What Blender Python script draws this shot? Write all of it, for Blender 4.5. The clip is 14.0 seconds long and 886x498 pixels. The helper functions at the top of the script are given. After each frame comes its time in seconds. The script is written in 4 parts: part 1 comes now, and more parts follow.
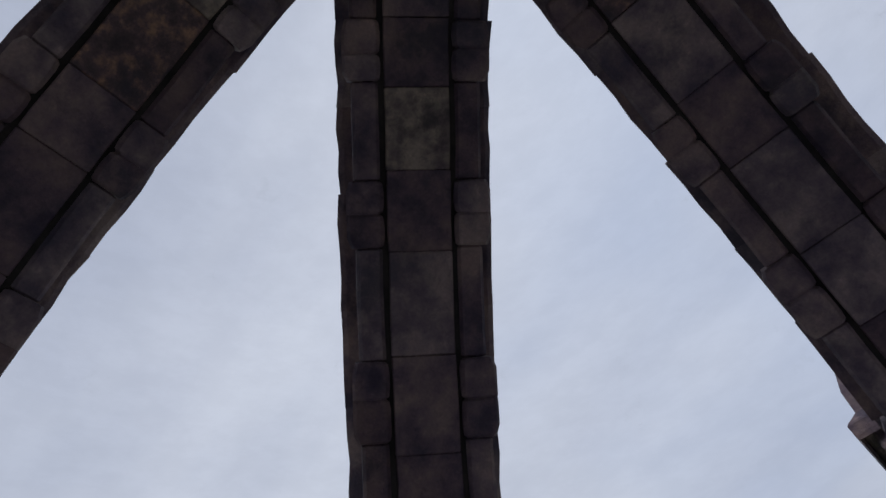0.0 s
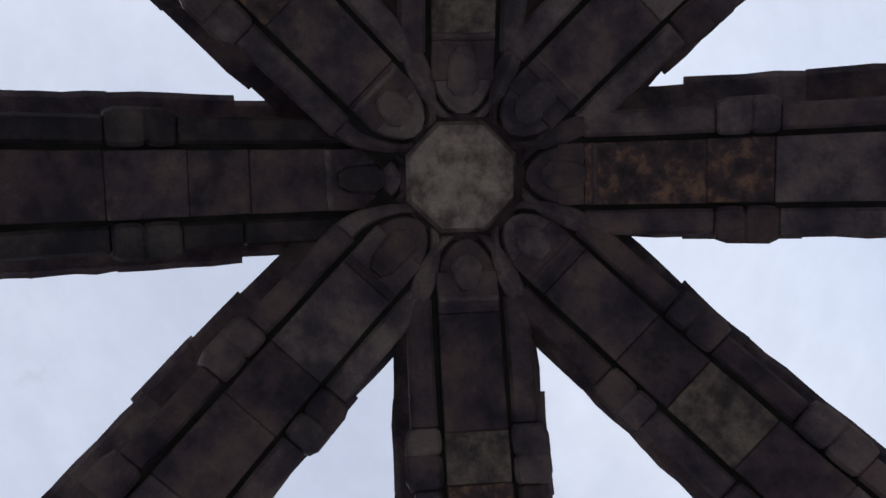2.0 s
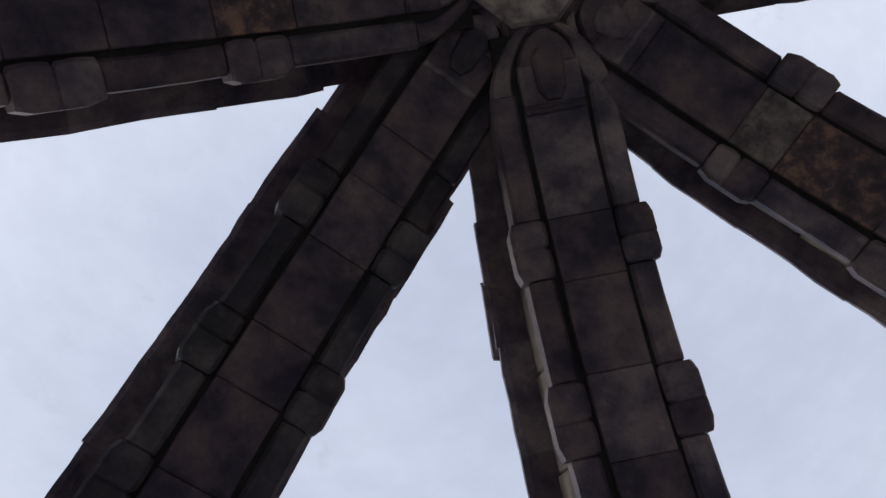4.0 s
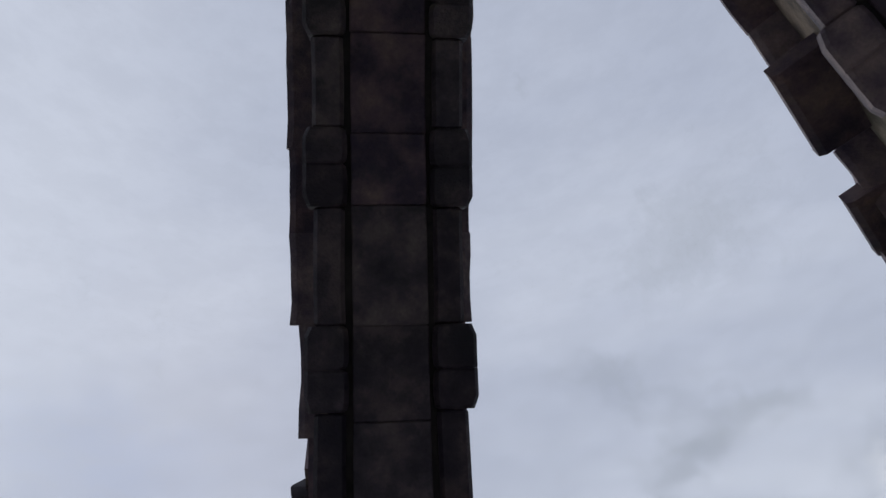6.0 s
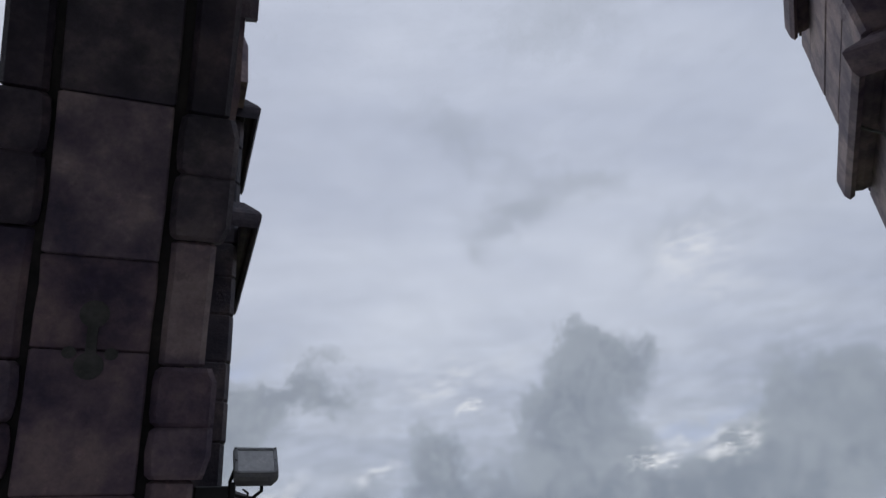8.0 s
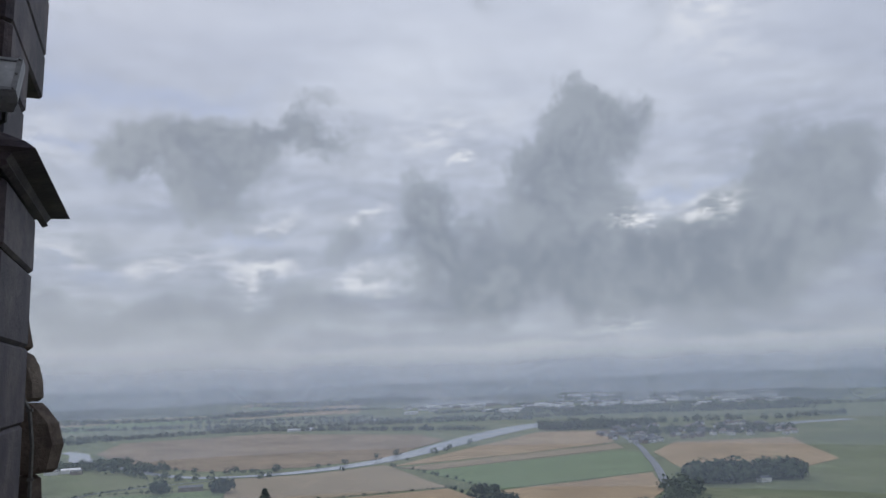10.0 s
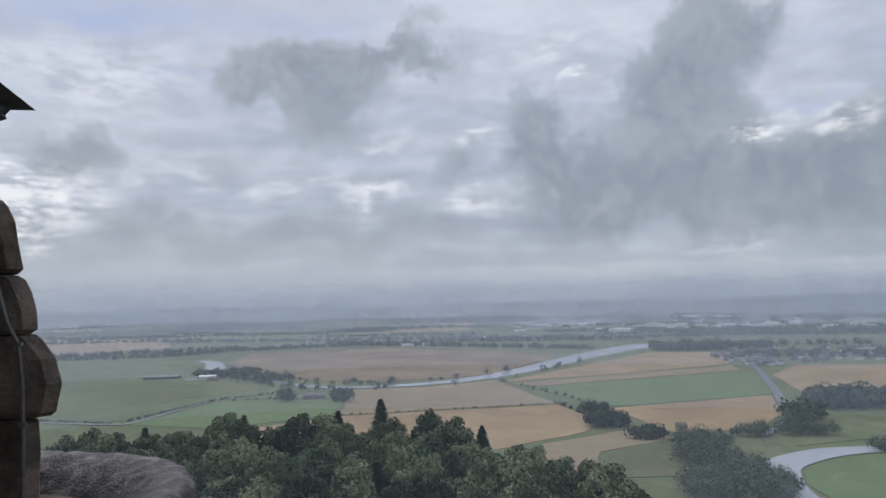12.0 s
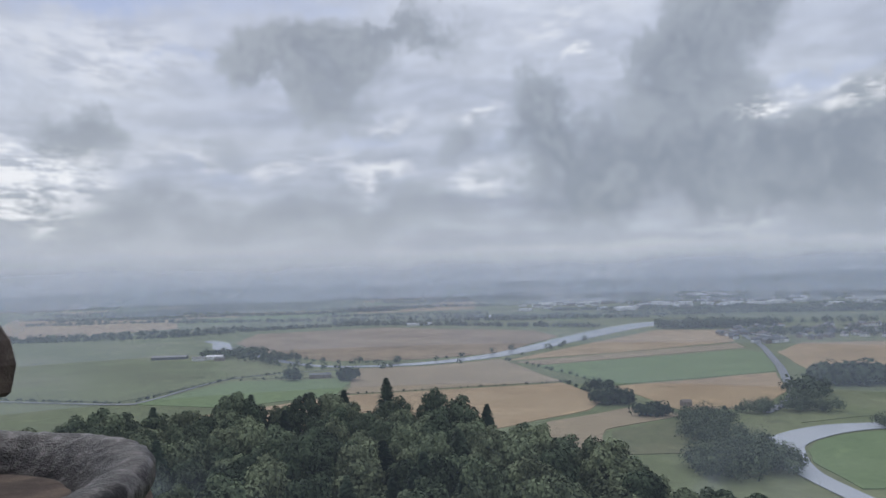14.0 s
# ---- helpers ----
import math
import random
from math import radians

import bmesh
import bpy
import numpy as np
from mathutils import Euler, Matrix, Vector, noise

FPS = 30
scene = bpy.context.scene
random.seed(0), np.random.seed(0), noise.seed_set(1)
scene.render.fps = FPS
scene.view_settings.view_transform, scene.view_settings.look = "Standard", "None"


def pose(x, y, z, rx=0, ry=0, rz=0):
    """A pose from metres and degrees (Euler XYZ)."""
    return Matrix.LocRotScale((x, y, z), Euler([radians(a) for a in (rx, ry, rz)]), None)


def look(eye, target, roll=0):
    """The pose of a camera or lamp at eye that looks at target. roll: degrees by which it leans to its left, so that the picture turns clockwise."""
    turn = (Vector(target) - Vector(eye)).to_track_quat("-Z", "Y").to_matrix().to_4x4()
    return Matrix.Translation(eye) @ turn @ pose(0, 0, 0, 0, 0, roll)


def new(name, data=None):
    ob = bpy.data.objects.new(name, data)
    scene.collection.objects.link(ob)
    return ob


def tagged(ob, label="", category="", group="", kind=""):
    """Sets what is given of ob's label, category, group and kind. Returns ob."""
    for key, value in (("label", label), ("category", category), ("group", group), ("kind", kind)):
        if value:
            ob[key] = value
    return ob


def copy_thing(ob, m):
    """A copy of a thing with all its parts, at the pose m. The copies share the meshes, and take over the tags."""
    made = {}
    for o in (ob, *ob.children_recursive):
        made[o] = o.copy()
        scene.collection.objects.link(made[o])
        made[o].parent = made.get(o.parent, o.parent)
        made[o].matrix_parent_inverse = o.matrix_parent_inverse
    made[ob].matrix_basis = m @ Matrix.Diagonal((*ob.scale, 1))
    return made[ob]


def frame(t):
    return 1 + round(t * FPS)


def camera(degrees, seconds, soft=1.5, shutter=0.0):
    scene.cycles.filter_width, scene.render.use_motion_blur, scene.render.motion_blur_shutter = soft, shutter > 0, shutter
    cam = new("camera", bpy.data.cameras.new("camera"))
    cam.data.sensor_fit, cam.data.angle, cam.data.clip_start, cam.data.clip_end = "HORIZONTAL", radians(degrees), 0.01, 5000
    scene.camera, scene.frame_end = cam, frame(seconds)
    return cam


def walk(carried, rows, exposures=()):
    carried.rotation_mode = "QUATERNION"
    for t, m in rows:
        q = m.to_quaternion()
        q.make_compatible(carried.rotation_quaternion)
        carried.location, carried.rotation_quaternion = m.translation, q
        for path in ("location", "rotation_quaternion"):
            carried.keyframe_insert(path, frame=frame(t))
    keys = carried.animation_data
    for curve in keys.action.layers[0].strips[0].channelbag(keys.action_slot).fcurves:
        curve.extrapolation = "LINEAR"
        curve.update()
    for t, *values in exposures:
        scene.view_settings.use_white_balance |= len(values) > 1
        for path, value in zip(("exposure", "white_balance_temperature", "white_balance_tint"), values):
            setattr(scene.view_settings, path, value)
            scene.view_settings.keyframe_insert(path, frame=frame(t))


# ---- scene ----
cam = camera(63.06, 14.0)
walk(cam, [
    (0.0, pose(0.404, 0.408, -0.008, 144.37, 7.25, -125.21)),
    (0.5, pose(0.401, 0.574, 0.010, 157.09, 9.53, -119.64)),
    (1.0, pose(0.278, 0.744, 0.003, 165.52, 10.05, -109.54)),
    (1.5, pose(0.120, 0.752, 0.015, 170.83, 7.68, -95.02)),
    (2.1, pose(-0.204, 0.684, -0.058, 174.77, 5.32, -72.02)),
    (4.3, pose(-0.835, 1.446, 0.039, 164.00, 6.37, -17.47)),
    (4.6, pose(-0.823, 1.453, 0.036, 159.35, 5.98, -12.30)),
    (5.0, pose(-0.802, 1.429, 0.057, 152.69, 6.00, -6.14)),
    (5.5, pose(-0.726, 1.598, 0.052, 147.07, 6.50, 1.56)),
    (6.0, pose(-0.613, 1.697, 0.046, 141.73, 5.76, 8.85)),
    (6.5, pose(-0.635, 1.963, 0.034, 137.76, 5.39, 8.00)),
    (7.0, pose(-0.711, 2.300, 0.030, 132.22, 6.37, 0.69)),
    (7.5, pose(-0.590, 2.671, 0.003, 126.15, 6.70, -3.94)),
    (7.7, pose(-0.484, 2.803, 0.013, 123.22, 6.11, -5.43)),
    (8.1, pose(-0.316, 3.130, 0.007, 118.44, 4.69, -7.84)),
    (8.4, pose(-0.227, 3.353, -0.019, 114.84, 3.59, -9.05)),
    (8.7, pose(-0.120, 3.561, -0.036, 111.42, 2.61, -9.89)),
    (9.0, pose(-0.050, 3.979, -0.055, 108.55, 2.84, -10.35)),
    (9.2, pose(0.051, 4.091, -0.090, 106.50, 2.62, -10.44)),
    (11.3, pose(0.697, 5.105, -0.030, 94.55, 0.95, -3.15)),
    (11.9, pose(0.731, 5.373, -0.019, 93.79, 1.08, -0.72)),
    (12.5, pose(0.850, 5.500, -0.006, 93.19, 1.22, 0.62)),
    (13.3, pose(0.963, 5.462, -0.001, 92.69, 1.18, 0.87)),
    (14.0, pose(0.995, 5.420, -0.021, 92.07, 1.45, 0.01)),
], exposures=[(0.0, -0.18), (1.0, 0.15), (2.0, 0.2), (4.3, 0.16), (5.5, -0.08), (6.5, -0.3), (7.3, -0.22), (9.2, -0.2), (11.3, 0.0), (14.0, 0.0)])

# ---- sky, sun ----
SUN_AZ, SUN_EL = radians(25), radians(38)      # azimuth counted to the left of +y


def bearing(az, el):
    a, e = radians(az), radians(el)
    return (-math.sin(a) * math.cos(e), math.cos(a) * math.cos(e), math.sin(e))


class Nodes:
    """Short way of writing node trees."""

    def __init__(self, tree):
        self.tree = tree
        tree.nodes.clear()

    def put(self, kind, inputs=None, **props):
        n = self.tree.nodes.new(kind)
        for k, v in props.items():
            if k == "operation":
                n.operation = v
            elif k == "use_clamp":
                n.use_clamp = v
            elif k == "data_type":
                n.data_type = v
            elif k == "blend_type":
                n.blend_type = v
            elif k == "interpolation_type":
                n.interpolation_type = v
            elif k == "sky_type":
                n.sky_type = v
            elif k == "sun_disc":
                n.sun_disc = v
            elif k == "sun_elevation":
                n.sun_elevation = v
            elif k == "sun_rotation":
                n.sun_rotation = v
            elif k == "feature":
                n.feature = v
        for k, v in (inputs or {}).items():
            s = n.inputs[k]
            if isinstance(v, bpy.types.NodeSocket):
                self.tree.links.new(v, s)
            else:
                s.default_value = v
        return n

    def math(self, op, a, b=0.0, clamp=False):
        return self.put("ShaderNodeMath", {0: a, 1: b}, operation=op, use_clamp=clamp).outputs[0]

    def mix(self, fac, a, b, blend="MIX"):
        n = self.put("ShaderNodeMix", data_type="RGBA", blend_type=blend)
        for i, v in ((0, fac), (6, a), (7, b)):
            if isinstance(v, bpy.types.NodeSocket):
                self.tree.links.new(v, n.inputs[i])
            else:
                n.inputs[i].default_value = v if i == 0 or len(v) == 4 else (*v, 1)
        return n.outputs[2]

    def ramp(self, fac, stops):
        n = self.put("ShaderNodeValToRGB", {0: fac})
        e = n.color_ramp.elements
        while len(e) < len(stops):
            e.new(0.5)
        for el, (p, c) in zip(e, stops):
            el.position, el.color = p, (*c, 1) if len(c) == 3 else c
        return n.outputs[0]

    def step(self, v, lo, hi, a=0.0, b=1.0):
        return self.put("ShaderNodeMapRange", {0: v, 1: lo, 2: hi, 3: a, 4: b}, interpolation_type="SMOOTHSTEP").outputs[0]

    def noise(self, vec, scale, detail=4.0, rough=0.55, out=0, **props):
        return self.put("ShaderNodeTexNoise", {"Vector": vec, "Scale": scale, "Detail": detail, "Roughness": rough}, **props).outputs[out]


def make_world():
    world = bpy.data.worlds.new("overcast_sky")
    scene.world = world
    world.use_nodes = True
    n = Nodes(world.node_tree)
    d = n.put("ShaderNodeTexCoord").outputs["Generated"]
    sky = n.put("ShaderNodeTexSky", sky_type="NISHITA", sun_disc=False, sun_elevation=SUN_EL, sun_rotation=-SUN_AZ).outputs[0]
    sky = n.put("ShaderNodeVectorMath", {0: sky, 3: 0.09}, operation="SCALE").outputs[0]
    sep = n.put("ShaderNodeSeparateXYZ", {0: d})
    el = sep.outputs[2]
    # cloud sheet: directions spread on a plane overhead
    h = n.math("ADD", n.math("MAXIMUM", el, 0.0), 0.16)
    sheet = n.put("ShaderNodeCombineXYZ", {0: n.math("DIVIDE", sep.outputs[0], h), 1: n.math("DIVIDE", sep.outputs[1], h), 2: 0.0}).outputs[0]
    soft = n.noise(sheet, 0.9, 5.0, 0.5)
    streak = n.put("ShaderNodeMapping", {0: sheet, "Rotation": (0, 0, radians(35)), "Scale": (0.5, 1.6, 1)}).outputs[0]
    streaks = n.noise(streak, 1.1, 6.0, 0.52)
    # ragged edges for the cloud banks
    warp = n.noise(d, 7.0, 9.0, 0.62, out=1)
    warp = n.put("ShaderNodeVectorMath", {0: warp, 1: (0.5, 0.5, 0.5)}, operation="SUBTRACT").outputs[0]
    warp = n.put("ShaderNodeVectorMath", {0: warp, 3: 0.19}, operation="SCALE").outputs[0]
    dw = n.put("ShaderNodeVectorMath", {0: d, 1: warp}, operation="ADD").outputs[0]
    billow = n.noise(dw, 12.0, 11.0, 0.66)
    flat = n.put("ShaderNodeMapping", {0: d, "Scale": (1, 1, 2.8)}).outputs[0]
    shreds = n.noise(flat, 17.0, 10.0, 0.66)

    def bank(az, ele, w, hh, amount):
        c = bearing(az, ele)
        v = n.put("ShaderNodeVectorMath", {0: dw, 1: c}, operation="SUBTRACT").outputs[0]
        v = n.put("ShaderNodeVectorMath", {0: v, 1: (1 / radians(w), 0.6 / radians(w), 1 / radians(hh))}, operation="MULTIPLY").outputs[0]
        ln = n.put("ShaderNodeVectorMath", {0: v}, operation="LENGTH").outputs[1]
        return n.step(ln, 0.0, 1.35, amount, 0.0)

    def banks(rows):
        total = None
        for b in rows:
            v = bank(*b)
            total = v if total is None else n.math("ADD", total, v)
        return total

    base = n.ramp(n.step(el, 0.0, 0.75), [(0.0, (0.41, 0.445, 0.525)), (0.25, (0.47, 0.51, 0.60)), (0.6, (0.525, 0.565, 0.665)), (1.0, (0.52, 0.562, 0.67))])
    grey = n.step(n.math("ADD", n.math("MULTIPLY", soft, 0.5), n.math("MULTIPLY", streaks, 0.5)), 0.34, 0.66)
    col = n.mix(grey, n.mix(1.0, base, (0.74, 0.76, 0.81), "MULTIPLY"), n.mix(1.0, base, (1.15, 1.14, 1.11), "MULTIPLY"))
    # rippled texture of the middle cloud layer, fading out overhead
    ripple = n.step(shreds, 0.36, 0.66, -0.10, 0.09)
    ripple = n.math("MULTIPLY", ripple, n.step(el, 0.2, 0.45, 1.0, 0.25))
    col = n.put("ShaderNodeVectorMath", {0: col, 3: n.math("ADD", 1.0, ripple)}, operation="SCALE").outputs[0]
    blue = n.step(n.noise(sheet, 0.5, 4.0, 0.5), 0.56, 0.74)
    col = n.mix(n.math("MULTIPLY", blue, 0.45), col, (0.30, 0.40, 0.62))
    clear = banks(((23.0, 20.2, 7.0, 1.5, 0.8), (19.5, 16.5, 4.0, 0.7, 0.55), (12.0, 21.5, 8.0, 1.6, 0.5), (30.0, 22.0, 9.0, 2.6, 0.6), (-28.6, 13.6, 4.0, 0.8, 0.5), (6.0, 10.2, 4.0, 0.9, 0.3),
                   (17.0, 8.6, 5.0, 0.9, 0.35), (33.0, 34.0, 10.0, 5.0, 0.4), (28.0, 26.0, 8.0, 3.0, 0.4)))
    col = n.mix(n.math("MULTIPLY", clear, n.step(shreds, 0.3, 0.6, 0.55, 1.0)), col, (0.33, 0.40, 0.585))
    dark = banks(((9.0, 17.2, 7.4, 3.6, 1.0), (14.2, 15.4, 3.6, 2.4, 0.8), (1.5, 19.0, 5.0, 2.0, 0.6), (8.0, 13.2, 4.4, 2.2, 0.55), (-19.0, 14.0, 6.4, 6.0, 1.0), (-22.5, 19.0, 5.0, 3.2, 0.85),
                  (-8.3, 12.3, 3.6, 4.4, 1.0), (-13.0, 7.2, 10.0, 4.4, 1.0), (-23.5, 8.0, 6.0, 4.6, 0.9), (-31.0, 7.0, 6.0, 5.8, 1.0), (-38.0, 12.0, 6.0, 6.5, 0.9), (26.3, 11.3, 5.0, 3.4, 0.8)))
    faint = banks(((-2.3, 9.9, 3.0, 2.6, 0.8), (25.0, 5.2, 13.0, 2.6, 0.8), (5.0, 4.8, 14.0, 2.6, 0.8), (17.0, 10.0, 5.0, 1.6, 0.5), (-15.3, 31.0, 5.0, 2.6, 0.55), (-12.0, 38.0, 7.0, 3.0, 0.45),
                   (-33.0, 27.0, 8.0, 3.0, 0.45), (-21.0, 34.0, 6.0, 2.6, 0.5), (-26.0, 46.0, 12.0, 4.0, 0.4), (4.9, 19.5, 5.0, 2.2, 0.5), (-6.0, 25.0, 9.0, 2.4, 0.3)))
    edge_noise = n.math("MULTIPLY", n.math("SUBTRACT", billow, 0.5), 1.7)
    heavy = n.step(n.math("ADD", n.math("MINIMUM", dark, 1.1), edge_noise), 0.16, 0.82, 0.0, 0.95)
    thin = n.step(n.math("ADD", n.math("MINIMUM", faint, 0.8), n.math("MULTIPLY", edge_noise, 0.45)), 0.12, 0.9, 0.0, 0.75)
    cover = n.math("MAXIMUM", heavy, thin)
    col = n.mix(cover, col, n.mix(n.step(billow, 0.34, 0.66), (0.205, 0.234, 0.285), (0.30, 0.333, 0.385)))
    lit = banks(((31.0, 8.0, 5.5, 3.0, 2.0), (5.6, 7.6, 4.2, 0.8, 0.75), (-3.0, 7.1, 2.2, 0.8, 0.7), (-25.0, 11.6, 2.8, 0.9, 1.2), (-30.5, 11.6, 1.8, 1.4, 1.0), (-22.3, 4.0, 2.8, 0.6, 1.0),
                 (-12.1, 15.8, 1.3, 0.7, 1.0), (4.0, 11.5, 2.8, 0.9, 0.6), (-3.1, 11.8, 2.2, 0.8, 0.7), (-27.2, 12.2, 1.2, 1.0, 1.0), (12.0, 9.0, 4.0, 0.9, 0.6), (20.0, 9.0, 3.5, 0.9, 0.6),
                 (-31.9, 24.5, 4.0, 2.6, 0.6), (25.0, 16.7, 7.0, 2.2, 0.5), (-9.6, 19.3, 5.0, 1.8, 0.45), (30.0, 4.8, 4.0, 0.9, 0.9)))
    wisps = n.noise(n.put("ShaderNodeMapping", {0: d, "Scale": (1, 1, 3.4)}).outputs[0], 30.0, 9.0, 0.68)
    rag = n.step(n.math("ADD", n.math("MULTIPLY", shreds, 0.5), n.math("MULTIPLY", wisps, 0.5)), 0.42, 0.58)
    col = n.mix(n.math("MULTIPLY", lit, rag, True), col, (0.74, 0.755, 0.79))
    # low bright cloud bank lying along the horizon
    rim = n.math("ADD", el, n.math("MULTIPLY", n.math("SUBTRACT", billow, 0.5), 0.035))
    strip = n.math("MULTIPLY", n.step(rim, 0.008, 0.024), n.step(rim, 0.034, 0.042, 1.0, 0.0))
    strip = n.math("MULTIPLY", strip, n.step(sep.outputs[0], -0.35, 0.2, 0.12, 0.75))
    # pale haze along the horizon, dull ground light under it
    col = n.mix(n.step(el, 0.01, 0.10, 0.7, 0.0), col, (0.40, 0.44, 0.51))
    col = n.mix(strip, col, (0.52, 0.555, 0.61))
    col = n.mix(n.step(el, -0.06, -0.005, 1.0, 0.0), col, (0.10, 0.11, 0.10))
    col = n.mix(0.95, sky, col)
    bg = n.put("ShaderNodeBackground", {0: col, 1: 1.2})
    n.put("ShaderNodeOutputWorld", {0: bg.outputs[0]})


make_world()
sun = new("sun", bpy.data.lights.new("sun", "SUN"))
sun.data.energy, sun.data.angle, sun.data.color = 0.6, radians(20), (1.0, 0.95, 0.88)
sun.matrix_world = look(Vector(bearing(25, 38)) * 50, (0, 0, 0))


# ---- materials ----
def material(name, colours, scale=3.0, rough=0.85, bump=0.3, fine=40.0, stain=None, per_piece=0.0, metal=0.0, spec=0.3, coords="Object", warp=1.0):
    """A weathered surface: colours through large noise, fine grain and bump, stains, and a shade per piece."""
    m = bpy.data.materials.new(name)
    m.use_nodes = True
    n = Nodes(m.node_tree)
    tc = n.put("ShaderNodeTexCoord").outputs[coords] if coords != "World" else n.put("ShaderNodeNewGeometry").outputs["Position"]
    big = n.noise(tc, scale, 5.0, 0.6)
    small = n.noise(tc, fine, 4.0, 0.6)
    k = len(colours)
    col = n.ramp(n.step(big, 0.28, 0.72), [(i / max(k - 1, 1), c) for i, c in enumerate(colours)])
    col = n.mix(n.step(small, 0.3, 0.7, 0.0, 0.35), col, n.mix(1.0, col, (0.55, 0.55, 0.55), "MULTIPLY"))
    mid = n.noise(tc, scale * 4.5, 5.0, 0.65)
    col = n.mix(n.step(mid, 0.55, 0.72, 0.0, 0.45), col, n.mix(1.0, col, (1.7, 1.6, 1.5), "MULTIPLY"))
    col = n.mix(n.step(mid, 0.30, 0.42, 0.4, 0.0), col, n.mix(1.0, col, (0.45, 0.45, 0.5), "MULTIPLY"))
    if stain:
        mask = n.step(n.noise(tc, scale * 0.45, 6.0, 0.65), 0.52, 0.66, 0.0, 0.8)
        col = n.mix(mask, col, stain)
    if per_piece:
        r = n.put("ShaderNodeObjectInfo").outputs["Random"]
        hue = n.put("ShaderNodeHueSaturation", {"Hue": n.math("ADD", 0.5, n.math("MULTIPLY", n.math("SUBTRACT", r, 0.5), 0.02)),
                                                "Saturation": n.step(r, 0.0, 1.0, 1.15, 0.8),
                                                "Value": n.math("ADD", 1.0 - per_piece, n.math("MULTIPLY", r, 2 * per_piece)), "Color": col})
        col = hue.outputs[0]
    height = n.math("ADD", n.math("MULTIPLY", big, 0.6), n.math("MULTIPLY", small, 0.4))
    bmp = n.put("ShaderNodeBump", {"Strength": bump, "Distance": 0.02 * warp, "Height": height})
    b = n.put("ShaderNodeBsdfPrincipled", {"Base Color": col, "Roughness": rough, "Metallic": metal, "Specular IOR Level": spec, "Normal": bmp.outputs[0]})
    n.put("ShaderNodeOutputMaterial", {0: b.outputs[0]})
    return m


SOOT = material("soot_dark_sandstone", [(0.05, 0.038, 0.07), (0.155, 0.112, 0.136), (0.275, 0.20, 0.195)], 2.6, 0.7, 0.9, 45, (0.04, 0.036, 0.06), 0.34, coords="World", spec=0.4)
# darker version of the sandstone, for rib 0 and its pier only
DARKSTONE = material("darker_sandstone", [(0.02, 0.017, 0.032), (0.06, 0.046, 0.062), (0.13, 0.10, 0.105)], 3.0, 0.6, 0.9, 45, (0.015, 0.014, 0.024), 0.3, coords="World", spec=0.4)
PALE = material("weathered_sandstone", [(0.10, 0.076, 0.064), (0.20, 0.155, 0.125), (0.29, 0.23, 0.18)], 4.5, 0.8, 1.0, 50, (0.08, 0.065, 0.055), 0.2, coords="World")
WEB = material("side_sandstone", [(0.10, 0.085, 0.07), (0.22, 0.18, 0.14), (0.3, 0.25, 0.19)], 2.5, 0.85, 0.6, 45, (0.04, 0.037, 0.035), 0.2, coords="World")
JOINT = material("dark_joint_mortar", [(0.02, 0.019, 0.02), (0.045, 0.04, 0.038)], 4, 0.95, 0.4)
BOSSMAT = material("boss_stone", [(0.22, 0.165, 0.16), (0.50, 0.41, 0.375), (0.68, 0.58, 0.52)], 4.5, 0.85, 0.9, 35, (0.07, 0.058, 0.055), coords="World")
LICHEN = material("lichened_sandstone", [(0.10, 0.08, 0.09), (0.22, 0.178, 0.168), (0.36, 0.30, 0.255)], 6.0, 0.85, 0.6, 50, (0.06, 0.055, 0.06), coords="World")
RUST = material("iron_stained_sandstone", [(0.06, 0.048, 0.058), (0.13, 0.09, 0.10), (0.40, 0.23, 0.16)], 6.5, 0.85, 0.6, 45, (0.05, 0.045, 0.06), coords="World")
FLAG = material("wet_flagstone", [(0.36, 0.335, 0.345), (0.52, 0.48, 0.485)], 1.5, 0.45, 0.4, 30, (0.07, 0.065, 0.06), 0.15, coords="World")


# ---- mesh helpers ----
def mesh_of(bm, name, smooth=False):
    bmesh.ops.recalc_face_normals(bm, faces=bm.faces)
    me = bpy.data.meshes.new(name)
    bm.to_mesh(me)
    bm.free()
    if smooth:
        for p in me.polygons:
            p.use_smooth = True
    return me


def part(name, bm, mat, parent, label="", smooth=False):
    me = bm if isinstance(bm, bpy.types.Mesh) else mesh_of(bm, name, smooth)
    if not me.materials:
        me.materials.append(mat)
    ob = new(name, me)
    ob.parent = parent
    return tagged(ob, label)


def thing(name, label, category, m=None, group="", kind=""):
    ob = new(name)
    ob.empty_display_size = 0.2
    ob.matrix_world = m or Matrix()
    return tagged(ob, label, category, group, kind)


def box(bm, x0, x1, y0, y1, z0, z1, ch=0.0):
    r = bmesh.ops.create_cube(bm, size=1.0)["verts"]
    for v in r:
        v.co = Vector(((x0 + x1) / 2 + v.co.x * (x1 - x0), (y0 + y1) / 2 + v.co.y * (y1 - y0), (z0 + z1) / 2 + v.co.z * (z1 - z0)))
    if ch:
        es = list({e for v in r for e in v.link_edges})
        bmesh.ops.bevel(bm, geom=es, offset=ch, segments=1, affect="EDGES", profile=0.5)
    return bm


def loft(bm, rings, closed=True, caps=True):
    """Skin over rings of equal length."""
    vs = [[bm.verts.new(p) for p in ring] for ring in rings]
    k = len(vs[0])
    for a, b in zip(vs, vs[1:]):
        for i in range(k if closed else k - 1):
            bm.faces.new((a[i], a[(i + 1) % k], b[(i + 1) % k], b[i]))
    if caps:
        bm.faces.new(vs[0][::-1])
        bm.faces.new(vs[-1])
    return bm


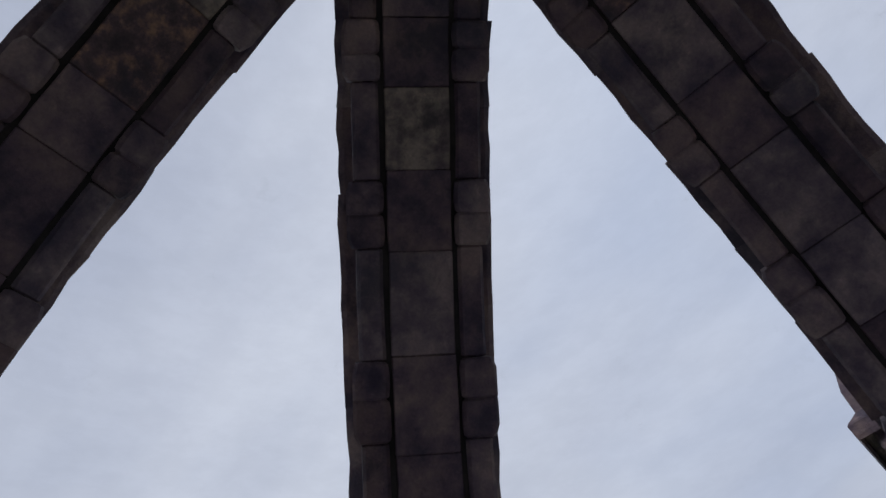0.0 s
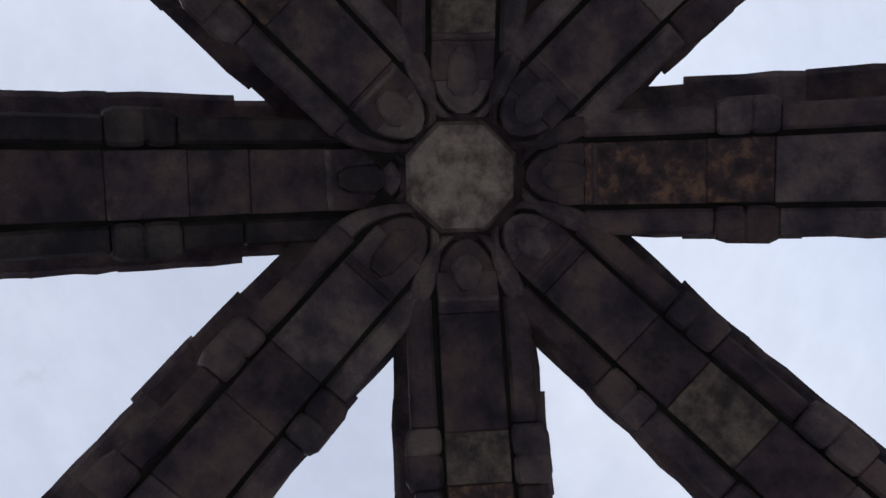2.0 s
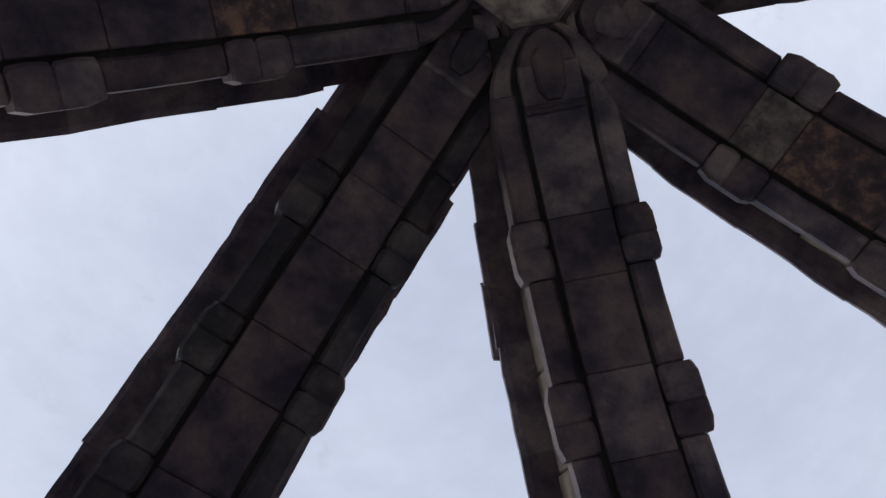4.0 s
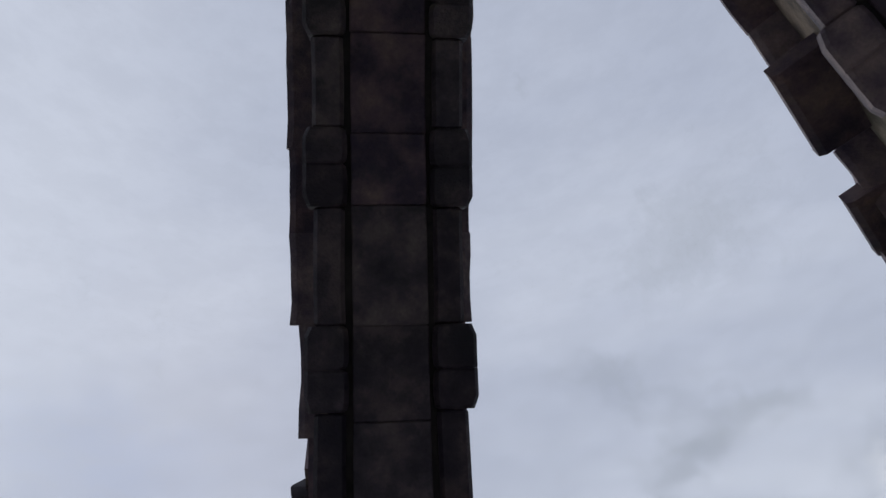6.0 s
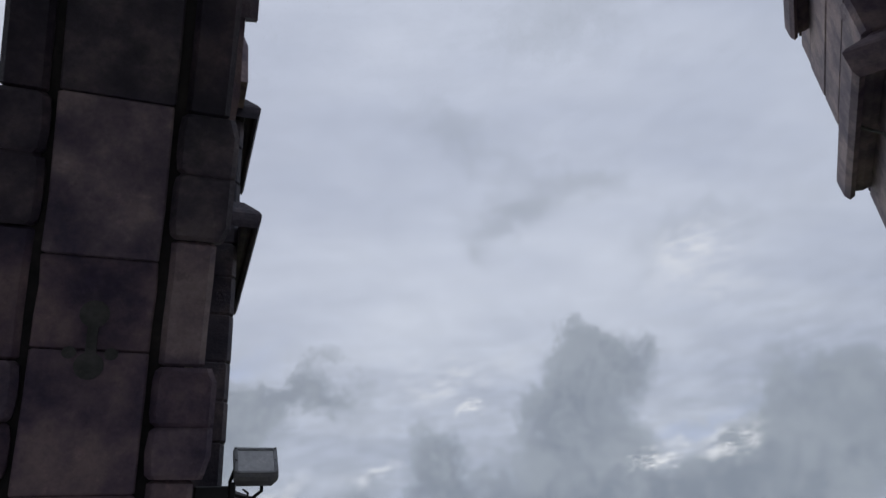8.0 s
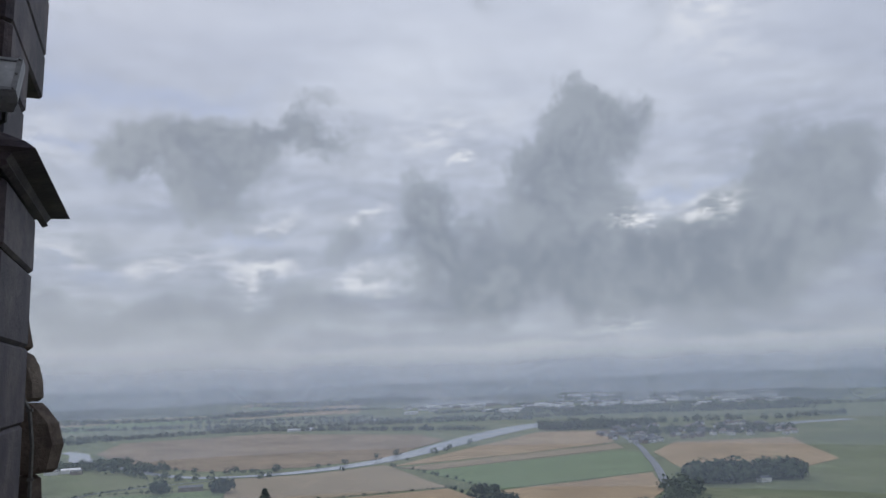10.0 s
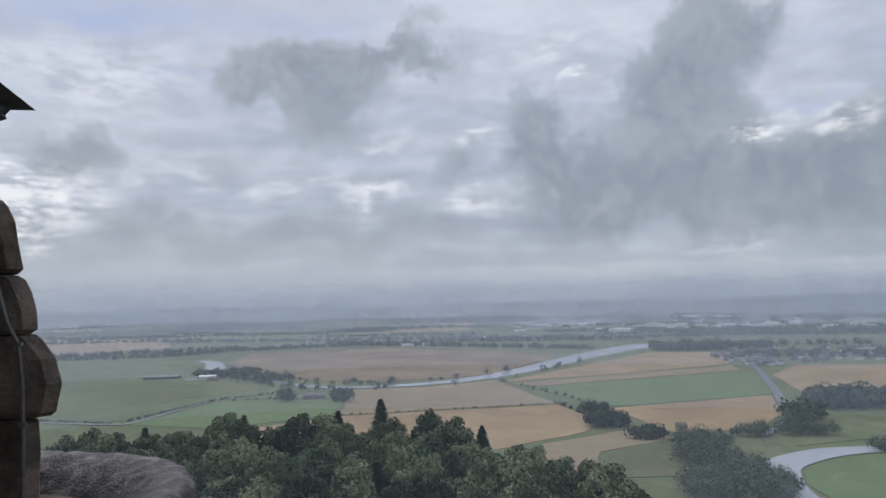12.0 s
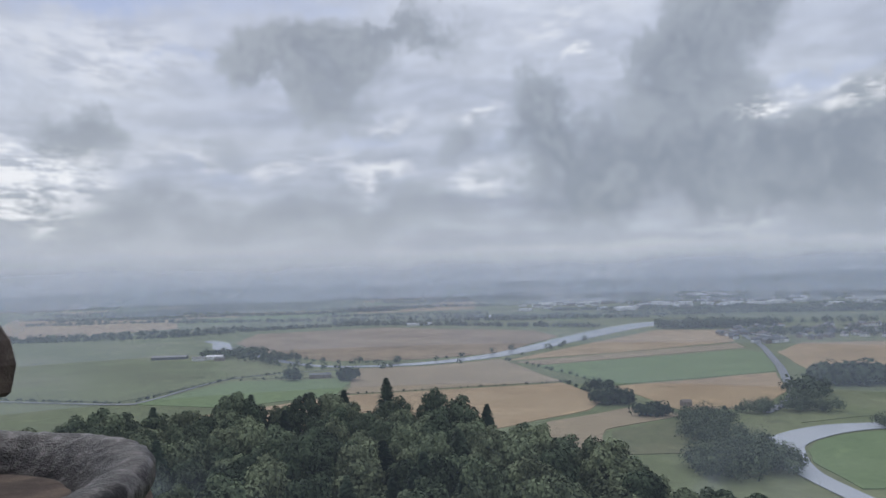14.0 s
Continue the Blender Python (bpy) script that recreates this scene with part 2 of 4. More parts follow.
def tube(bm, pts, radius, k=6):
    """A thin bent rod through points."""
    pts = [Vector(p) for p in pts]
    rings = []
    for i, p in enumerate(pts):
        t = (pts[min(i + 1, len(pts) - 1)] - pts[max(i - 1, 0)]).normalized()
        a = t.orthogonal().normalized()
        b = t.cross(a)
        if rings:
            a = (ref - t * ref.dot(t)).normalized()
            b = t.cross(a)
        ref = a
        rings.append([p + radius * (math.cos(2 * math.pi * j / k) * a + math.sin(2 * math.pi * j / k) * b) for j in range(k)])
    return loft(bm, rings)


# ---- the open stone crown: eight ribs round a boss ----
DECK = -1.6
RIB_AZ = 12.77
SPRING, POW = 0.2, 1.7


def arch_table(span, rise):
    """(arc length, r, z) from the crown down the soffit, then down the pier."""
    rows, s, last = [], 0.0, None
    for i in range(401):
        a = math.pi / 2 * (1 - i / 400)
        r, z = span * max(math.cos(a), 0) ** (2 / POW), SPRING + rise * max(math.sin(a), 0) ** (2 / POW)
        if last:
            s += math.hypot(r - last[0], z - last[1])
        rows.append((s, r, z))
        last = (r, z)
    rows.append((s + SPRING - DECK, span, DECK))
    return np.array(rows)


LONG, SHORT = arch_table(6.65, 5.65), arch_table(6.05, 5.5)
ARCH = LONG


def on_arch(s):
    return np.interp(s, ARCH[:, 0], ARCH[:, 1]), np.interp(s, ARCH[:, 0], ARCH[:, 2])


def s_at(r):
    return float(np.interp(r, ARCH[:-1, 1], ARCH[:-1, 0]))


def rib_point(s, v, n):
    """Rib space: y outward along the rib, x to its right, z up; v across, n out of the soffit's back."""
    r0, z0 = on_arch(s - 0.06)
    r1, z1 = on_arch(s + 0.06)
    r, z = on_arch(s)
    l = math.hypot(r1 - r0, z1 - z0)
    tr, tz = (r1 - r0) / l, (z1 - z0) / l
    return Vector((v, r - tz * n, z + tr * n))


def stone(s0, s1, v0, v1, n0, n1, ch=0.02, gap=0.006, wob=0.006, bend=3, round_v=0.0, rng=random):
    """One dressed stone lying along the rib, with worn arrises."""
    bm = bmesh.new()
    s0, s1, v0, v1 = s0 + gap, s1 - gap, v0 + gap * (v0 > -9), v1 - gap
    jitter = rng.uniform(-wob, wob)
    rings = []
    stations = [(s0, 1.0), (s0 + ch, 0.0)] + [(s0 + ch + (s1 - s0 - 2 * ch) * i / bend, 0.0) for i in range(1, bend)] + [(s1 - ch, 0.0), (s1, 1.0)]
    for s, e in stations:
        c = ch * e
        w = rng.uniform(-wob, wob)
        vv0, vv1, nn0 = v0 + c + w * 0.6, v1 - c + w * 0.6, n0 + c + jitter + w * 0.5
        k = ch + round_v
        rings.append([rib_point(s, *q) for q in ((vv0 + k, nn0), (vv1 - k, nn0), (vv1, nn0 + k), (vv1, n1), (vv0, n1), (vv0, nn0 + k))])
    return loft(bm, rings)


PAIRS = [(2.12, 2.55), (3.20, 3.57), (4.10, 4.50), (5.04, 5.40), (5.84, 6.14)]
SHORT_PAIRS = [(1.88, 2.28), (2.96, 3.38), (4.03, 4.46), (4.9, 5.25)]


DEEP = 0.0


def back_depth(s):
    """The rib grows deeper towards its pier."""
    return 0.60 + (0.42 + DEEP) * min(max((s - 1.0) / 5.0, 0), 1) + DEEP * 0.5 * min(max((s - 1.0) / 1.5, 0), 1)


def coping(s0, s1, w0, w1, rng):
    """A length of the worn coping along the rib's back, overhanging the web."""
    bm = bmesh.new()
    rings = []
    for k in range(5):
        s = s0 - 0.001 + (s1 - s0 + 0.002) * k / 4
        a, b = w0 + rng.uniform(-0.012, 0.012), w1 + rng.uniform(-0.012, 0.012)
        d = back_depth(s) + rng.uniform(-0.006, 0.006)
        rings.append([rib_point(s, *q) for q in ((-0.42, d - 0.05), (0.42, d - 0.05), (b - 0.05, d), (b, d + 0.03), (b, d + 0.13), (b - 0.16, d + 0.26), (0.0, d + 0.34),
                                                 (-a + 0.16, d + 0.26), (-a, d + 0.13), (-a, d + 0.03), (-a + 0.05, d))])
    return loft(bm, rings)


def block_pair(a, b, v0, v1, rng):
    """Two stones butted end to end, stepped out from the roll, the outer corners knocked off."""
    mid = (a + b) / 2 + rng.uniform(-0.03, 0.03)
    out = []
    side = 1 if v1 > 0 else -1
    for p, q, first in ((a, mid, True), (mid, b, False)):
        bm = bmesh.new()
        cut = rng.uniform(0.06, 0.10)
        p, q = p + 0.0008, q - 0.0008
        rings = []
        for s, drop, inset in ((p, 0.028 if first else 0.0, 0.03), (p + 0.02, 0.022 if first else 0.0, 0.008), (p + cut, 0.0, 0.0), (q - cut, 0.0, 0.0), (q - 0.02, 0.0 if first else 0.022, 0.008), (q, 0.0 if first else 0.03, 0.03)):
            lo, hi = abs(v0) + inset, abs(v1) - drop
            n0 = -0.014 + rng.uniform(-0.003, 0.003) + (0.012 if inset > 0.02 else 0)
            ring = [rib_point(s, side * x, y) for x, y in ((lo, n0 + 0.03), (lo + 0.03, n0), (hi - 0.025, n0), (hi, n0 + 0.025), (hi - 0.005, 0.23), (lo, 0.23))]
            rings.append(ring)
        out.append(loft(bm, rings))
    return out


def make_rib(index):
    global ARCH, DEEP
    ARCH = LONG if index == 0 else SHORT
    DEEP = 0.35 if index == 1 else 0.0
    side_mat = DARKSTONE if index == 0 else SOOT
    rng = random.Random(40 + index)
    m = Matrix.Rotation(radians(RIB_AZ - 45 * index), 4, "Z")
    rib = thing("crown_rib", "soot-dark sandstone arch rib of the open crown, rising from its pier", "arch rib", m, "ribs of the crown")
    end = ARCH[-1, 0]
    # inner core behind the joints
    bm = bmesh.new()
    loft(bm, [[rib_point(s, *q) for q in ((-0.40, 0.05), (0.40, 0.05), (0.40, back_depth(s) - 0.02), (-0.40, back_depth(s) - 0.02))] for s in np.linspace(0.5, end, 44)])
    part("core", bm, JOINT, rib, "dark recessed mortar core")
    # middle band
    blocks = []
    shift = 0.0 if index < 2 else rng.uniform(-0.08, 0.1)
    for a, b in PAIRS if index == 0 else SHORT_PAIRS:
        e = rng.uniform(-0.03, 0.03)
        blocks.append((s_at(a + shift + e), s_at(b + shift + e)))
    low = s_at(6.41 if index == 0 else 5.83)
    blocks += [(low, low + 0.50), (low + 1.35, low + 1.8)]
    cuts = [0.75, 1.05 + rng.uniform(-0.1, 0.1)]
    for a, b in blocks:
        for c in (a + rng.uniform(-0.08, 0.05), b + rng.uniform(-0.03, 0.12)):
            if c - cuts[-1] > 0.28:
                if c - cuts[-1] > 0.95:
                    cuts.append((c + cuts[-1]) / 2 + rng.uniform(-0.1, 0.1))
                cuts.append(c)
    cuts.append(end)
    for k, (a, b) in enumerate(zip(cuts, cuts[1:])):
        # rib 0's band takes the darker stone between r 4.4 and 5.9
        mat = DARKSTONE if index == 0 and 4.4 < on_arch((a + b) / 2)[0] < 5.9 else LICHEN if (index, k) in ((3, 3), (2, 2), (6, 1)) else RUST if (index, k) in ((4, 1), (4, 2), (2, 3), (7, 2)) else SOOT
        part("band_stone", stone(a, b, -0.245, 0.245, rng.uniform(-0.014, 0.012), 0.3, 0.008, gap=0.0015, rng=rng), mat, rib)
    # rounded head of the band beside the boss
    bm = bmesh.new()
    rings = []
    for s, w in ((0.50, 0.05), (0.54, 0.12), (0.60, 0.17), (0.68, 0.215), (0.75, 0.235)):
        rings.append([rib_point(s, *q) for q in ((-w, 0.03), (-w + 0.02, 0.0), (w - 0.02, 0.0), (w, 0.03), (w, 0.3), (-w, 0.3))])
    part("band_stone", loft(bm, rings), SOOT, rib)
    # small raised shield on the head, and a worn cross moulding behind it
    bm = bmesh.new()
    k = rng.uniform(0.9, 1.1)
    loft(bm, [[rib_point(s + dn * 0.2, v * w, dn - 0.035) for s, v in ((0.64, -0.6), (0.62, 0.0), (0.64, 0.6), (0.70, 1.0), (0.90 * k, 0.85), (0.98 * k, 0.45), (0.98 * k, -0.45), (0.90 * k, -0.85), (0.70, -1.0))] for dn, w in ((0.0, 0.10), (0.015, 0.125), (0.06, 0.13))])
    part("shield", bm, side_mat, rib, "small raised worn shield")
    bm = bmesh.new()
    rings = []
    for v in np.linspace(-0.235, 0.235, 9):
        w = rng.uniform(-0.008, 0.008)
        rings.append([rib_point(1.05 * k + w + 0.03 * math.cos(q), v, 0.005 + 0.028 * math.sin(q)) for q in np.linspace(0, 2 * math.pi, 7, endpoint=False)])
    part("cross_moulding", loft(bm, rings), SOOT, rib)
    for side in (-1, 1):
        s = 0.95
        for a, b in blocks + [(end, end)]:
            while s < a - 0.02:
                e = min(a, s + rng.uniform(0.75, 1.2))
                if a - e < 0.3:
                    e = a
                v = sorted((side * 0.285, side * rng.uniform(0.487, 0.497)))
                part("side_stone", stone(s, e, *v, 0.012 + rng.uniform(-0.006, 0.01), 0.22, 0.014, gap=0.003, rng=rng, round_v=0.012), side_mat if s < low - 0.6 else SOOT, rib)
                s = e
            if b > a:
                for bm in block_pair(a, b, side * 0.268, side * rng.uniform(0.545, 0.56), rng):
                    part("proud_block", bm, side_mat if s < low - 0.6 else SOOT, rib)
                s = b
        # curved roll that runs from the side course round the head of the band
        bm = bmesh.new()
        rings = []
        for k in range(8):
            t = k / 7
            s, v = 0.47 + 0.49 * t, side * (0.13 + 0.26 * math.sin(t * math.pi / 2) ** 0.8)
            rings.append([rib_point(s, v + side * 0.085 * math.cos(q) * (0.6 + 0.5 * t), 0.06 + 0.075 * math.sin(q)) for q in np.linspace(0, 2 * math.pi, 8, endpoint=False)])
        part("head_roll", loft(bm, rings), SOOT, rib)
        # thin fillet and rough web behind the roll
        s = 0.9
        while s < end - 0.1:
            e = min(end, s + rng.uniform(0.9, 1.4))
            v = sorted((side * 0.35, side * rng.uniform(0.446, 0.456)))
            part("fillet_stone", stone(s, e, *v, 0.255, 0.31, 0.006, gap=0.003, wob=0.003, rng=rng), WEB, rib)
            s = e
        s = 0.75
        while s < end - 0.1:
            e = min(end, s + rng.uniform(0.6, 0.95))
            v = sorted((side * 0.30, side * rng.uniform(0.42, 0.44)))
            part("web_stone", stone(s, e, *v, 0.315, back_depth(s) - 0.01, 0.012, rng=rng), WEB, rib)
            s = e
    s = 0.95
    while s < 7.2:
        e = s + rng.uniform(0.55, 0.95)
        t = 0.8 if s < 1.0 else 1.0 if index else 1.0 - 0.75 * min(max((s - 5.4) / 0.7, 0), 1)
        wl, wr = {0: (0.72, 0.68), 1: (0.68, 0.70), 2: (0.62, 0.70), 3: (0.61, 0.71), 4: (0.58, 0.80), 5: (0.69, 0.75)}.get(index, (0.68, 0.68))
        part("coping_stone", coping(s, e, 0.52 + (wl - 0.52) * t + rng.uniform(-0.012, 0.012), 0.52 + (wr - 0.52) * t + rng.uniform(-0.012, 0.012), rng), SOOT, rib)
        s = e
    # drip slabs that overhang the coping's edge on the rib beside the gap
    for y0, y1, z, w in ((2.52, 3.22, 5.95, 0.72), (4.45, 5.32, 4.30, 0.81), (5.72, 6.44, 4.14, 0.85)) if index == 1 else ():
        bm = bmesh.new()
        loft(bm, [[Vector((x, y, z + dz + t)) for x, t in ((-w + 0.05, 0.0), (-0.35, 0.0), (-0.35, 0.16), (-w, 0.13), (-w, 0.03))] for y, dz in ((y0, 0.03), (y0 + 0.03, 0.0), (y1 - 0.03, 0.0), (y1, 0.03))])
        part("hood_block", bm, SOOT, rib)
    return rib


def make_boss():
    boss = thing("crown_boss", "pale weathered octagonal stone boss where the ribs meet", "ceiling boss")
    bm = bmesh.new()

    def octagon(r, z):
        return [Vector((r * math.cos(radians(45 * i + 22.5 + RIB_AZ)), r * math.sin(radians(45 * i + 22.5 + RIB_AZ)), z)) for i in range(8)]
    loft(bm, [octagon(0.30, 5.78), octagon(0.45, 5.80), octagon(0.49, 5.84), octagon(0.49, 6.6)])
    part("face", bm, BOSSMAT, boss)
    bm = bmesh.new()
    loft(bm, [octagon(0.50, 5.86), octagon(0.62, 5.88), octagon(0.9, 5.98), octagon(1.0, 6.1), octagon(1.0, 7.0), octagon(0.4, 7.8)])
    part("drum", bm, SOOT, boss, "soot-black drum behind the boss")
    return boss


for i in range(8):
    make_rib(i)
make_boss()


# ---- deck, parapet, tower ----
def octagon_ring(r, z, turn=22.5):
    return [Vector((r * math.sin(radians(45 * i + turn - RIB_AZ)), r * math.cos(radians(45 * i + turn - RIB_AZ)), z)) for i in range(8)]


def make_deck():
    bm = bmesh.new()
    loft(bm, [octagon_ring(8.3, DECK - 0.4), octagon_ring(8.3, DECK)])
    return tagged(part("floor", bm, FLAG, None), "grey stone flag deck of the tower top", "floor", kind="structure")


def make_tower():
    bm = bmesh.new()
    loft(bm, [octagon_ring(8.4, -62), octagon_ring(8.2, DECK - 0.41)])
    return tagged(part("wall_tower", bm, WEB, None), "tall sandstone tower shaft under the deck", "tower wall", kind="structure")


def cornice(bm, z0, z1, half, over, r0, r1, drop=0.0):
    """A moulded drip course round three sides of a pier: weathered top, rounded nose, hollow underneath."""
    low = 0.96 - drop
    prof = [(0.0, z1 + 0.10), (over * 0.85, z1), (over, z1 - 0.03), (over * low, z0 + 0.05), (over * (low - 0.14), z0), (over * 0.62, z0 + 0.012), (over * 0.55, z0 + 0.05), (over * 0.3, z0 + 0.03), (0.0, z0 + 0.035)]
    path = [lambda o: (half + o, r1 + o * 0.4), lambda o: (half + o, r0 - o * 0.55), lambda o: (-half - o, r0 - o * 0.55), lambda o: (-half - o, r1 + o * 0.4)]
    rings = [[Vector((*f(o), z)) for o, z in prof] for f in path]
    return loft(bm, rings)


def make_pier(index):
    """The pier and pinnacle on which a rib stands."""
    rng = random.Random(90 + index)
    lift = 0.0 if index == 0 else 0.18
    m = Matrix.Rotation(radians(RIB_AZ - 45 * index), 4, "Z")
    pier = thing("crown_pier", "soot-dark sandstone pier with moulded drip courses at the crown's edge", "stone pier", m, "piers of the crown")
    base0, r0, r1 = (7.30, 7.90, 8.42) if index == 0 else (6.42, 6.42, 7.90) if index == 1 else (6.95, 6.95, 8.43)

    stone_mat = DARKSTONE if index == 0 else SOOT

    def course(z0, z1, half0, half1, nose=0.0, mat=stone_mat, back=r1, front=r0, name="course_stone"):
        bm = bmesh.new()
        g = 0.0008
        e = 0.014
        w = rng.uniform(-0.008, 0.008)
        rings = []
        steps = [(z0 + g, half0 - e), (z0 + g + e, half0)]
        if nose:
            steps += [(z0 + (z1 - z0) * 0.45, half0 + nose), (z0 + (z1 - z0) * 0.75, (half0 + half1) / 2 + nose * 0.6)]
        steps += [(z1 - g - e, half1), (z1 - g, half1 - e)]
        for z, hw in steps:
            hw += w
            f = front - (hw - 0.74) * 0.5
            rings.append([Vector(q) for q in ((-hw, f + 0.03, z), (-hw + 0.03, f, z), (hw - 0.03, f, z), (hw, f + 0.03, z), (hw, back, z), (-hw, back, z))])
        return part(name, loft(bm, rings), mat, pier)
    half = 0.725 if index == 0 else 0.69
    z = DECK
    top = 0.70 if index == 0 else 0.43
    while z < top - 0.01:
        e = min(z + 0.34, top)
        course(z, e, 0.872, 0.868, back=r1 - 0.42, front=base0)
        z = e
    z = top + 0.01
    while z < 4.05 + lift:
        e = min(z + rng.uniform(0.27, 0.36), 4.1 + lift)
        course(z, e, half, half, back=8.95 if index == 0 and z > 1.6 else r1)
        z = e
    if index == 0:
        rows = [(0.71, 0.80, 0.735, 0.245, base0 - 0.08, r1 - 0.20, 0.3), (2.76, 2.90, half, 0.125, 7.57, 8.95, 0.0), (4.02, 4.16, half, 0.12, r0, 8.95, 0.0)]
        bm = bmesh.new()
        box(bm, -0.42, 0.42, 7.45, 7.96, 0.45, 3.6)
        part("web", bm, WEB, pier, "pale rough web between rib and pier")
    else:
        rows = [(0.33, 0.63, 0.735, 0.255, base0 - 0.08, r1 - 0.06, 0.2), (2.70, 2.92, half, 0.18, r0, r1 - 0.12, 0.0), (4.04, 4.24, half, 0.14, r0, r1 - 0.42, 0.0)]
    for z0, z1, h, over, f, b, drop in rows:
        bm = bmesh.new()
        cornice(bm, z0, z1, h, over, f, b, drop)
        part("drip_course", bm, stone_mat, pier, "rounded overhanging drip course")
    # pinnacle above the last drip course
    bm = bmesh.new()
    loft(bm, [[Vector((x * k, (r0 + r1) / 2 + y * k * 0.95, zz)) for x, y in ((-0.7, -0.68), (0.7, -0.68), (0.7, 0.68), (-0.7, 0.68))] for k, zz in ((1.0, 4.1 + lift), (0.98, 4.5 + lift), (0.2, 6.6 + lift), (0.05, 7.1 + lift))])
    part("pinnacle", bm, SOOT, pier)
    return pier


def make_bartizan():
    """Round bartizan at the tower's corner: a hollow ring wall with a rolled, pitted coping."""
    t = thing("round_bartizan", "pitted grey round stone bartizan with rolled coping, open inside", "bartizan", Matrix.Translation((-1.56, 8.78, 0.05)))
    k = 120

    def ring(r, z, rough=1.0):
        out = []
        for i in range(k):
            a = 2 * math.pi * i / k
            x, y = r * math.cos(a), r * math.sin(a)
            pit = noise.noise((x * 4.5, y * 4.5, z * 4.5)) * 0.012 + noise.noise((x * 13, y * 13, z * 10)) * 0.010
            out.append(Vector((x * (1 + pit * rough), y * (1 + pit * rough), z + pit * rough * 1.5)))
        return out
    bm = bmesh.new()
    prof = [(0.60, -2.4), (0.60, -1.36), (0.62, -1.26), (0.65, -1.19)]
    prof += [(0.65 + 0.39 * q, -1.19 + 0.24 * math.sin(q * math.pi / 2)) for q in np.linspace(0.05, 1, 18)]
    prof += [(1.04 + 0.086 * math.sin(q), -1.04 + 0.09 * math.cos(q)) for q in np.linspace(0.3, 2.9, 10)]
    loft(bm, [ring(*q) for q in prof])
    part("coping", bm, TURRET, t, "rough grey weathered coping", smooth=True)
    bm = bmesh.new()
    loft(bm, [ring(*q, 0.5) for q in ((1.04, -1.12), (1.096, -1.16), (1.11, -1.21), (1.09, -1.26), (1.04, -1.29), (1.03, -1.8), (1.03, -3.4), (0.8, -4.2), (0.3, -5.2))])
    part("drum", bm, PALE, t, smooth=True)
    return t


def make_corner_pinnacle():
    """Battered stone pinnacle inside the bartizan, with a small stone cap."""
    rng = random.Random(3)
    p = thing("corner_pinnacle", "brown sandstone corner pinnacle with bulging sloped courses", "pinnacle", Matrix.Rotation(radians(RIB_AZ), 4, "Z"))
    front, back = 8.79, 9.75

    def course(z0, z1, h0, h1, nose):
        bm = bmesh.new()
        rings = []
        w = rng.uniform(-0.01, 0.01)
        e = 0.025
        steps = [(z0 + 0.004, h0 - e), (z0 + e, h0), (z0 + (z1 - z0) * 0.4, h0 * 0.6 + h1 * 0.4 + nose), (z0 + (z1 - z0) * 0.7, h0 * 0.3 + h1 * 0.7 + nose * 0.8), (z1 - e, h1), (z1 - 0.004, h1 - e)]
        for z, h in steps:
            h += w
            f = front - (h - 0.86) * 0.3
            rings.append([Vector((x + rng.uniform(-0.006, 0.006), y + rng.uniform(-0.006, 0.006), z)) for x, y in ((-h, f + 0.05), (-h + 0.05, f), (h - 0.05, f), (h, f + 0.05), (h - 0.02, f + 0.12), (h - 0.4, back), (-h + 0.4, back), (-h + 0.02, f + 0.12))])
        part("course_stone", loft(bm, rings), PALE, p)
    for z0, z1, h0, h1, nose in ((-2.4, -1.95, 0.875, 0.875, 0), (-1.95, -1.52, 0.88, 0.875, 0), (-1.52, -1.03, 0.875, 0.875, 0), (-1.03, -0.54, 0.87, 0.865, 0.004), (-0.54, -0.16, 0.93, 0.86, 0.055),
                                 (-0.16, 0.12, 0.855, 0.79, 0.015), (0.12, 0.48, 0.775, 0.69, 0.01)):
        course(z0, z1, h0, h1, nose)
    bm = bmesh.new()
    loft(bm, [[Vector((x, y, z)) for x, y in ((-h, front + g), (h, front + g), (h - 0.3, back), (-h + 0.3, back))] for z, h, g in ((0.48, 0.68, 0.05), (0.62, 0.60, 0.10), (0.70, 0.45, 0.2))])
    part("cap", bm, PALE, p, "sloped stone top")
    return p


def make_parapet():
    for i in range(8):
        a, b = octagon_ring(8.3, 0)[i], octagon_ring(8.3, 0)[(i + 1) % 8]
        d = (b - a).normalized()
        nrm = Vector((d.y, -d.x, 0))
        if nrm.dot(a) < 0:
            nrm = -nrm
        bm = bmesh.new()
        rings = []
        for p in (a + d * 0.3, b - d * 0.3):
            rings.append([p + nrm * o + Vector((0, 0, z)) for o, z in ((-0.45, DECK), (-0.45, -1.0), (-0.48, -0.97), (-0.48, -0.9), (-0.25, -0.84), (0.0, -0.9), (0.0, DECK - 0.8), (-0.4, DECK - 0.8))])
        loft(bm, rings)
        tagged(part("wall_parapet_%d" % (i + 1), bm, PALE, None), "low sandstone parapet wall round the deck", "parapet", kind="structure")


